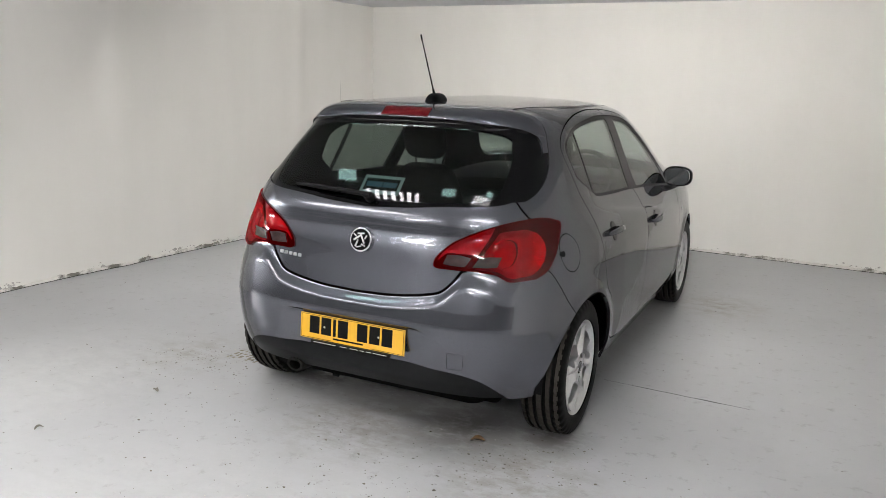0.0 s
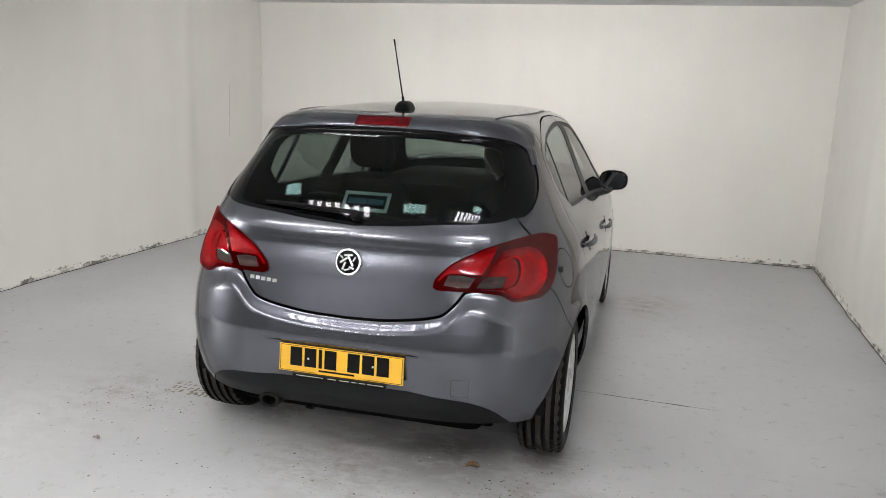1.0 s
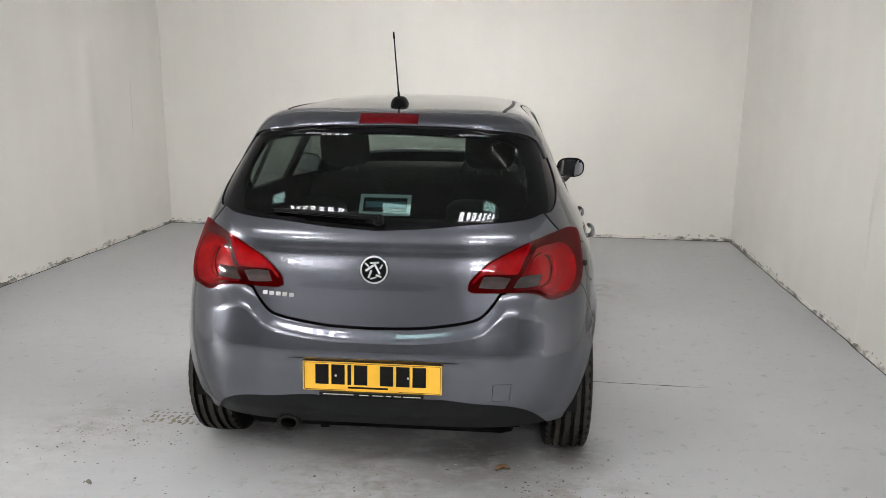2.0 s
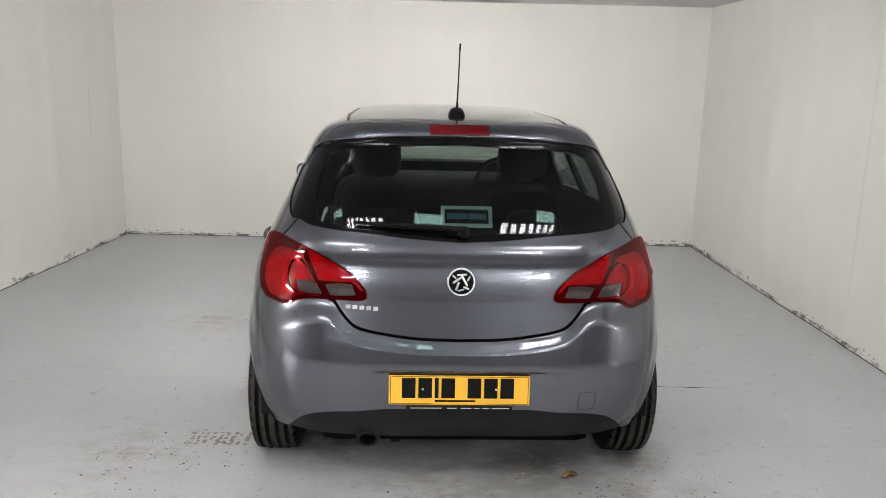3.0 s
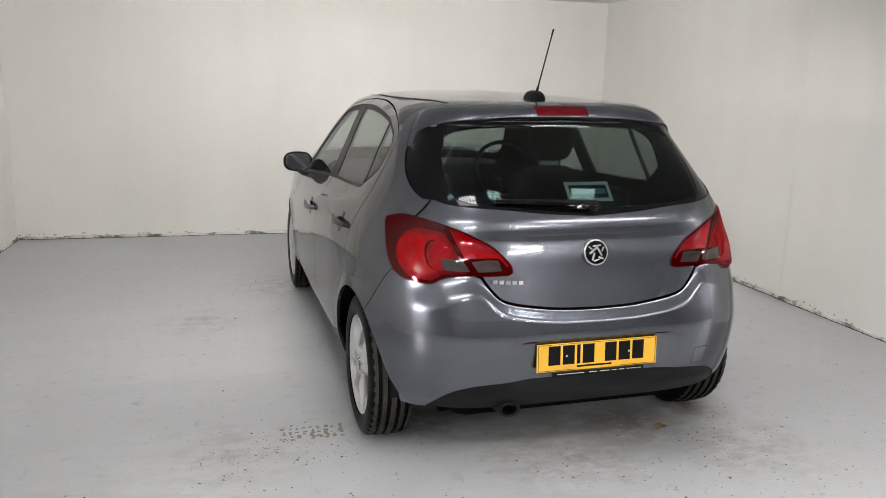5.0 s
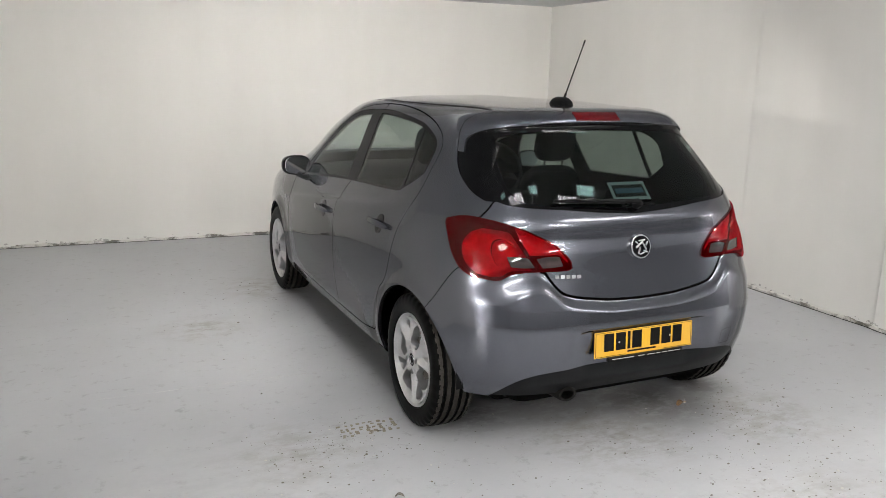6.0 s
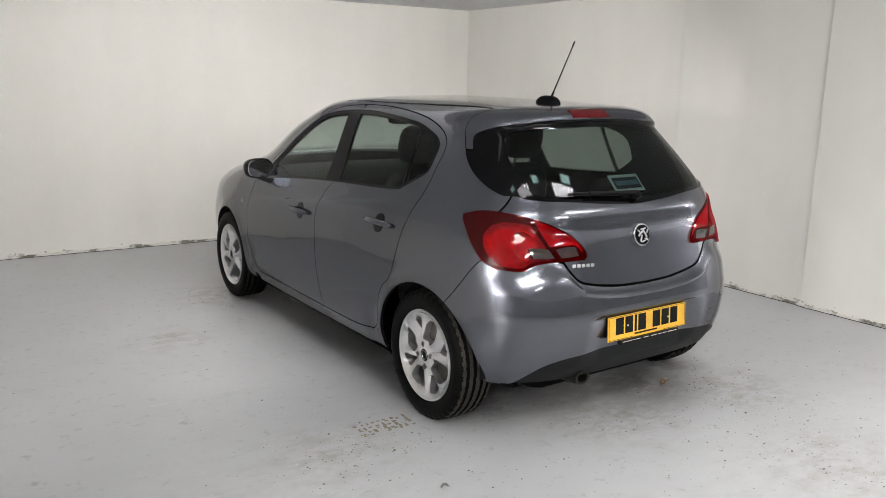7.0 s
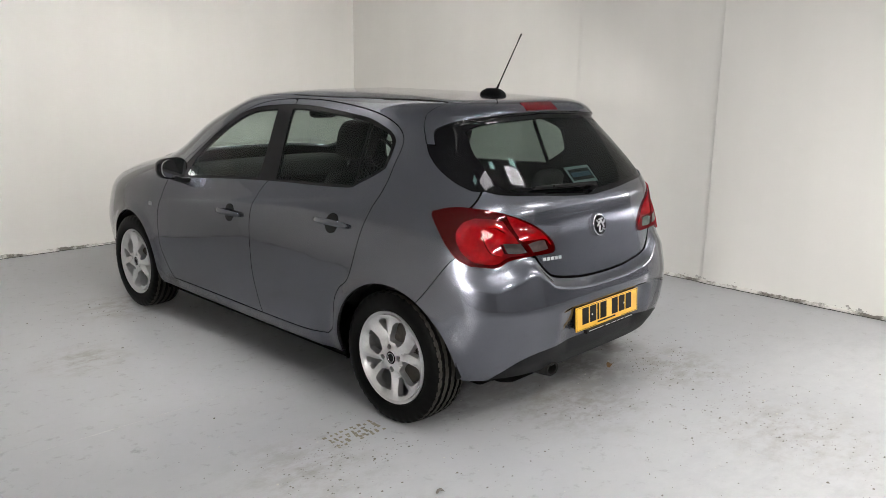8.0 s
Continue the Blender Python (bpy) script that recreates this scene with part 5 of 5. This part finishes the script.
rounded("arm", BLACK_PLASTIC, wiper, [(p, (0, 0.6, 0.8), (0, -0.8, 0.6), r, 0.007) for p, r in zip(pts, (0.011, 0.009, 0.007, 0.005))], "", 14)
pts = [spot("r", x, z, 1, 0.010).translation for x, z in ((-0.05, 1.060), (-0.14, 1.065), (-0.24, 1.070), (-0.32, 1.073), (-0.392, 1.075))]
rounded("blade", BLACK_PLASTIC, wiper, [(p, (0, 0.6, 0.8), (0, -0.8, 0.6), r, 0.009) for p, r in zip(pts, (0.006, 0.009, 0.010, 0.008, 0.004))], "", 12)

# number plate characters as plain bars
x = -0.212
for k, w in enumerate((0.050, 0.050, 0.014, 0.050, 0, 0.050, 0.050, 0.050)):
    if not w:
        x += 0.036
        continue
    bm = bmesh.new()
    box(bm, x, x + w, -0.030, 0.046, 0.0, 0.0012)
    part("plate_bar", bm, INK, plate)
    x += w + 0.0105
bm = bmesh.new()
for y0, y1, x0, x1 in ((0.0505, 0.0522, -0.253, 0.253), (-0.0522, -0.0505, -0.253, -0.10), (-0.0522, -0.0505, 0.10, 0.253), (-0.0505, 0.0505, -0.255, -0.253), (-0.0505, 0.0505, 0.253, 0.255)):
    box(bm, x0, x1, y0, y1, 0.0, 0.0006)
part("plate_border", bm, INK, plate)
bm = bmesh.new()
box(bm, -0.09, 0.06, -0.0445, -0.037, 0.0, 0.0008)
part("plate_small_bar", bm, INK, plate)
for x in (-0.135, 0.135):
    bm = bmesh.new()
    disc(bm, 0.0045, 0.0, 0.002, 16, pose(x, 0.004, 0))
    part("plate_screw", bm, WHITE_INK, plate)
bm = bmesh.new()
box(bm, -0.195, 0.195, -0.0740, -0.0560, -0.006, 0.014, 0.002)
part("plate_strip", bm, INK, plate, "black dealer strip")
for x0, x1 in ((-0.180, -0.065), (-0.045, -0.010), (0.005, 0.045), (0.055, 0.075), (0.085, 0.11), (0.12, 0.185)):
    bm = bmesh.new()
    box(bm, x0, x1, -0.0650, -0.0620, 0.0140, 0.0146)
    part("strip_bar", bm, WHITE_INK, plate)
bm = bmesh.new()
box(bm, -0.257, 0.257, -0.053, 0.053, -0.012, -0.0045, 0.003)
part("plate_holder", bm, BLACK_PLASTIC, plate)

# dealer card inside the rear window
m = spot("r", 0.021, 1.112, 1, -0.012)
card = new("window_card")
card.parent = car
card["label"] = "pale blue dealer card behind the rear glass"
bm = bmesh.new()
box(bm, -0.097, 0.097, -0.048, 0.048, -0.001, 0.0, 0, m)
part("card", bm, PALE_CARD, card)
bm = bmesh.new()
box(bm, -0.083, 0.083, -0.032, 0.032, 0.0005, 0.001, 0, m)
part("card_field", bm, INK, card)
for x0, x1, mat in ((-0.074, 0.004, BLUE_CARD), (0.008, 0.074, BLUE_CARD)):
    bm = bmesh.new()
    box(bm, x0, x1, -0.013, 0.013, 0.0015, 0.002, 0, m)
    part("card_bar", bm, mat, card)

# exhaust tail pipe
v, f = lathe([(0.0, 0.026), (0.0, 0.036), (0.004, 0.038), (0.20, 0.036), (0.20, 0.03), (0.01, 0.031)], 36)
pipe = mesh_part("tail_pipe", [(-0.340 + p[1] * 1.2, -0.538 + p[0], 0.268 + p[2] * 0.85 - 0.10 * p[0]) for p in v], f, SOOT, car, "dull sooty steel tail pipe")
bm = bmesh.new()
box(bm, -0.52, -0.18, -0.33, 0.05, 0.185, 0.28, 0.03)
part("silencer", bm, SOOT, car)
# fuel flap lock and towing eye
bm = bmesh.new()
disc(bm, 0.012, -0.004, 0.006, 16, spot("s", -0.225, 0.862, 1))
part("fuel_flap_lock", bm, BLACK_PLASTIC, car, smooth=True)
bm = bmesh.new()
box(bm, -0.248, -0.232, -0.36, -0.348, 0.178, 0.24, 0.005)
box(bm, -0.258, -0.222, -0.36, -0.348, 0.168, 0.182, 0.005)
part("towing_eye", bm, BLACK_PLASTIC, car)
# roof drip strips
for side in (1, -1):
    secs = []
    for y in np.linspace(0.02, 1.16, 12):
        xs = float(np.interp(y, (0.0, 0.4, 0.9, 1.3), (0.452, 0.478, 0.49, 0.485)))
        p = spot("t", xs, y, 1, 0.000).translation
        secs.append(((side * p.x, p.y, p.z), (side, 0, -0.25 * side), (0.25, 0, 1), 0.0090, 0.0016))
    rounded("roof_strip", SEAL, car, secs, "black roof drip strip", 8, 2)


# ---- inside the car ----
def seat(x, y, front=True):
    base = new("seat")
    base.parent = car
    base["label"] = "black fabric car seat"
    X, Y = Vector((1, 0, 0)), Vector((0, -0.24, 1)).normalized()
    N = X.cross(Y)
    w = 0.235
    if front:
        secs = []
        for t, s in ((0, 0.9), (0.05, 1.0), (0.3, 1.02), (0.6, 1.0), (0.85, 0.86), (0.95, 0.74), (1, 0.55)):
            c = Vector((x, y + 0.16, 0.42)) + Y * (0.655 * t)
            secs.append((c, X, N, w * s, 0.065 * (0.6 + 0.4 * s)))
        rounded("backrest", FABRIC, base, secs, "", 28, 3)
        hc = Vector((x, y - 0.005, 1.205))
        hs = []
        for t, s in domed(3.2):
            hs.append((hc + Y * ((t - 0.5) * 0.205), X, N, 0.128 * (0.55 + 0.45 * s), 0.052 * (0.35 + 0.65 * s)))
        rounded("headrest", FABRIC, base, hs, "", 28, 3)
        for dx in (-0.06, 0.06):
            p = hc + Vector((dx, 0.012, -0.13))
            rounded("headrest_post", CHROME, base, [(p - Y * 0.03, X, N, 0.006, 0.006), (p + Y * 0.06, X, N, 0.006, 0.006)], "", 10, 2)
        rounded("cushion", FABRIC, base, [((x, y + 0.16, 0.40), X, (0, 0, 1), 0.23, 0.07), ((x, y + 0.30, 0.41), X, (0, 0, 1), 0.25, 0.08), ((x, y + 0.58, 0.43), X, (0, 0, 1), 0.25, 0.075), ((x, y + 0.66, 0.43), X, (0, 0, 1), 0.22, 0.05)], "", 24, 3)
    return base


seat(-0.375, 0.765)
seat(0.375, 0.765)
bench = new("rear_bench")
bench.parent = car
bench["label"] = "black fabric rear bench"
secs = []
for t, s in ((0, 0.95), (0.1, 1.0), (0.8, 1.0), (0.95, 0.97), (1, 0.9)):
    c = Vector((0, 0.16 - 0.13 * t, 0.42 + 0.53 * t))
    secs.append((c, (1, 0, 0), (0, 0.97, 0.22), 0.60 * s, 0.06 * (0.7 + 0.3 * s)))
rounded("backrest", FABRIC, bench, secs, "", 32, 5)
rounded("cushion", FABRIC, bench, [((0, 0.16, 0.40), (1, 0, 0), (0, 0, 1), 0.60, 0.07), ((0, 0.60, 0.42), (1, 0, 0), (0, 0, 1), 0.60, 0.07), ((0, 0.66, 0.42), (1, 0, 0), (0, 0, 1), 0.57, 0.05)], "", 32, 5)
for x in (-0.33, 0.33):
    secs = [((x, 0.035 - 0.02 * t, 0.955 + 0.105 * t), (1, 0, 0), (0, 1, 0.2), 0.115 * s, 0.04 * s) for t, s in ((0, 0.8), (0.1, 1), (0.7, 0.97), (0.93, 0.75), (1, 0.45))]
    rounded("headrest", FABRIC, bench, secs, "", 24, 3)
rounded("parcel_shelf", DASH, car, [((0, -0.40, 0.935), (1, 0, 0), (0, 0, 1), 0.50, 0.008), ((0, -0.20, 0.945), (1, 0, 0), (0, 0, 1), 0.60, 0.010), ((0, 0.0, 0.945), (1, 0, 0), (0, 0, 1), 0.62, 0.010)], "black parcel shelf", 32, 8)
rounded("dashboard", DASH, car, [((0, 1.62, 0.80), (1, 0, 0), (0, 0, 1), 0.66, 0.11), ((0, 1.74, 0.84), (1, 0, 0), (0, 0, 1), 0.69, 0.125), ((0, 2.0, 0.88), (1, 0, 0), (0, 0, 1), 0.68, 0.09), ((0, 2.2, 0.93), (1, 0, 0), (0, 0, 1), 0.6, 0.04)], "black dashboard", 32, 4)
secs, v, f = [], [], []
for k in range(48):
    a = 2 * math.pi * k / 48
    for j in range(10):
        b = 2 * math.pi * j / 10
        r = 0.178 + 0.014 * math.cos(b)
        v.append(Vector((r * math.cos(a), r * math.sin(a), 0.014 * math.sin(b))))
for k in range(48):
    for j in range(10):
        f.append((k * 10 + j, ((k + 1) % 48) * 10 + j, ((k + 1) % 48) * 10 + (j + 1) % 10, k * 10 + (j + 1) % 10))
tilt = pose(0.37, 1.44, 0.975, 65, 0, 0)
steering = new("steering_wheel")
steering.parent = car
steering["label"] = "black steering wheel"
mesh_part("steering_rim", [tilt @ p for p in v], f, DASH, steering)
bm = bmesh.new()
box(bm, -0.165, 0.165, -0.03, 0.03, -0.012, 0.012, 0.008, tilt)
box(bm, -0.03, 0.03, -0.165, 0.0, -0.012, 0.012, 0.008, tilt)
disc(bm, 0.07, -0.03, 0.02, 28, tilt)
part("steering_hub", bm, DASH, steering)
inner_mirror = rounded("interior_mirror", BLACK_PLASTIC, car, [((0, 1.52, 1.30), (1, 0, 0), (0, 0, 1), 0.11, 0.030), ((0, 1.535, 1.30), (1, 0, 0), (0, 0, 1), 0.115, 0.034), ((0, 1.555, 1.305), (1, 0, 0), (0, 0, 1), 0.09, 0.022)], "interior mirror", 28, 3)


# ---- loose things on the floor ----
def chips(name, clusters, mat, label, seed, size=(0.0025, 0.007)):
    """Flat crumbs of grit and paint lying in loose clusters."""
    rng = random.Random(seed)
    verts, faces = [], []
    for cx, cy, spread, count in clusters:
        for _ in range(count):
            x, y = rng.gauss(cx, spread), rng.gauss(cy, spread)
            local = car.matrix_world.inverted() @ Vector((x, y, 0))
            if x < -4.6 or x > 1.0 or (abs(abs(local.x) - 0.74) < 0.12 and min(abs(local.y), abs(local.y - 2.51)) < 0.14):
                continue
            r = rng.uniform(*size) * (0.6 + 0.9 * rng.random() ** 3)
            k, a0, h, n0 = rng.randint(4, 6), rng.random() * 6.3, r * rng.uniform(0.15, 0.4), len(verts)
            lean = rng.uniform(0.4, 1.0)
            ring = [(r * rng.uniform(0.6, 1.0) * math.cos(a0 + 6.283 * j / k), lean * r * rng.uniform(0.6, 1.0) * math.sin(a0 + 6.283 * j / k)) for j in range(k)]
            verts += [(x + px, y + py, 0.0) for px, py in ring] + [(x + px * 0.7, y + py * 0.7, h) for px, py in ring]
            faces.append(tuple(range(n0 + k, n0 + 2 * k)))
            faces += [(n0 + j, n0 + (j + 1) % k, n0 + k + (j + 1) % k, n0 + k + j) for j in range(k)]
    return tagged(mesh_part(name, verts, faces, mat, smooth=False), label, "grit", kind="stuff")


chips("grit", [(-0.95, 2.25, 0.34, 200), (-1.28, 3.0, 0.26, 60), (-0.65, 2.95, 0.32, 110), (-2.75, 3.5, 0.20, 110), (-2.42, 3.68, 0.13, 60), (-3.05, 3.25, 0.28, 30), (-2.5, 6.2, 0.30, 90),
               (-2.95, 5.3, 0.22, 20), (-0.2, 3.1, 0.4, 70), (-1.6, 2.4, 0.7, 110), (-2.0, 4.5, 1.6, 60), (-0.3, 5.5, 0.6, 30), (-0.73, 3.28, 0.10, 70), (-0.85, 2.90, 0.22, 110), (-0.52, 3.50, 0.12, 60), (-2.62, 3.55, 0.10, 50), (-2.40, 3.38, 0.16, 40), (-1.85, 3.00, 0.25, 40)], GRIT, "dark grit and dirt crumbs on the floor", 5)
chips("paint_flakes", [(-0.9, 2.35, 0.45, 70), (-2.6, 3.5, 0.3, 40), (-1.5, 2.8, 0.8, 60)], FLAKES, "pale paint flakes on the floor", 9)

# rows of dried mud left by a tyre tread
rng = random.Random(4)
verts, faces = [], []
for row in range(9):
    for k in range(7):
        if rng.random() < 0.22:
            continue
        x = -2.535 + 0.031 * row + rng.uniform(-0.005, 0.005)
        y = 3.635 + 0.018 * k + 0.006 * row * 0.3 + rng.uniform(-0.004, 0.004)
        w, d, h, n0 = rng.uniform(0.006, 0.012), rng.uniform(0.006, 0.013), rng.uniform(0.0006, 0.0015), len(verts)
        ring = [(-w, -d), (w * rng.uniform(0.5, 1), -d * 0.8), (w, d * 0.7), (-w * 0.6, d)]
        verts += [(x + a, y + b, 0) for a, b in ring] + [(x + a * 0.8, y + b * 0.8, h) for a, b in ring]
        faces.append((n0 + 4, n0 + 5, n0 + 6, n0 + 7))
        faces += [(n0 + j, n0 + (j + 1) % 4, n0 + 4 + (j + 1) % 4, n0 + 4 + j) for j in range(4)]
tagged(mesh_part("tread_mud", verts, faces, MUD, smooth=False), "brown dried tread mud on the floor beside the wheel", "mud", kind="stuff")


def dead_leaf(x, y, turn, length, mat, label):
    """A curled dry leaf: a thin arched blade with a midrib fold."""
    verts, faces, n = [], [], 10
    for i in range(n + 1):
        t = i / n
        w = length * 0.30 * math.sin(math.pi * min(t * 0.93 + 0.05, 1)) ** 0.8
        zc = 0.004 + 0.010 * math.sin(math.pi * t)
        for s, dz in ((-1, 0.006), (-0.5, 0.001), (0, 0.0), (0.5, 0.001), (1, 0.005)):
            verts.append((length * (t - 0.5), s * w + 0.003 * math.sin(7 * t + s), max(0.001, zc + dz * w / 0.012)))
    for i in range(n):
        for j in range(4):
            q = i * 5 + j
            faces.append((q, q + 5, q + 6, q + 1))
    ob = mesh_part("dead_leaf", verts, faces, mat)
    solid = ob.modifiers.new("thickness", "SOLIDIFY")
    solid.thickness = 0.0008
    ob.matrix_world = pose(x, y, 0.0005, 0, 0, turn)
    return tagged(ob, label, "leaf")


dead_leaf(-0.87, 3.42, 20, 0.062, LEAF, "curled brown dead leaf on the floor")
dead_leaf(-2.57, 2.50, 75, 0.040, GRIT, "dark scrap of dirt on the floor")
dead_leaf(-2.48, 3.07, -15, 0.036, GRIT, "dark scrap of dirt on the floor")
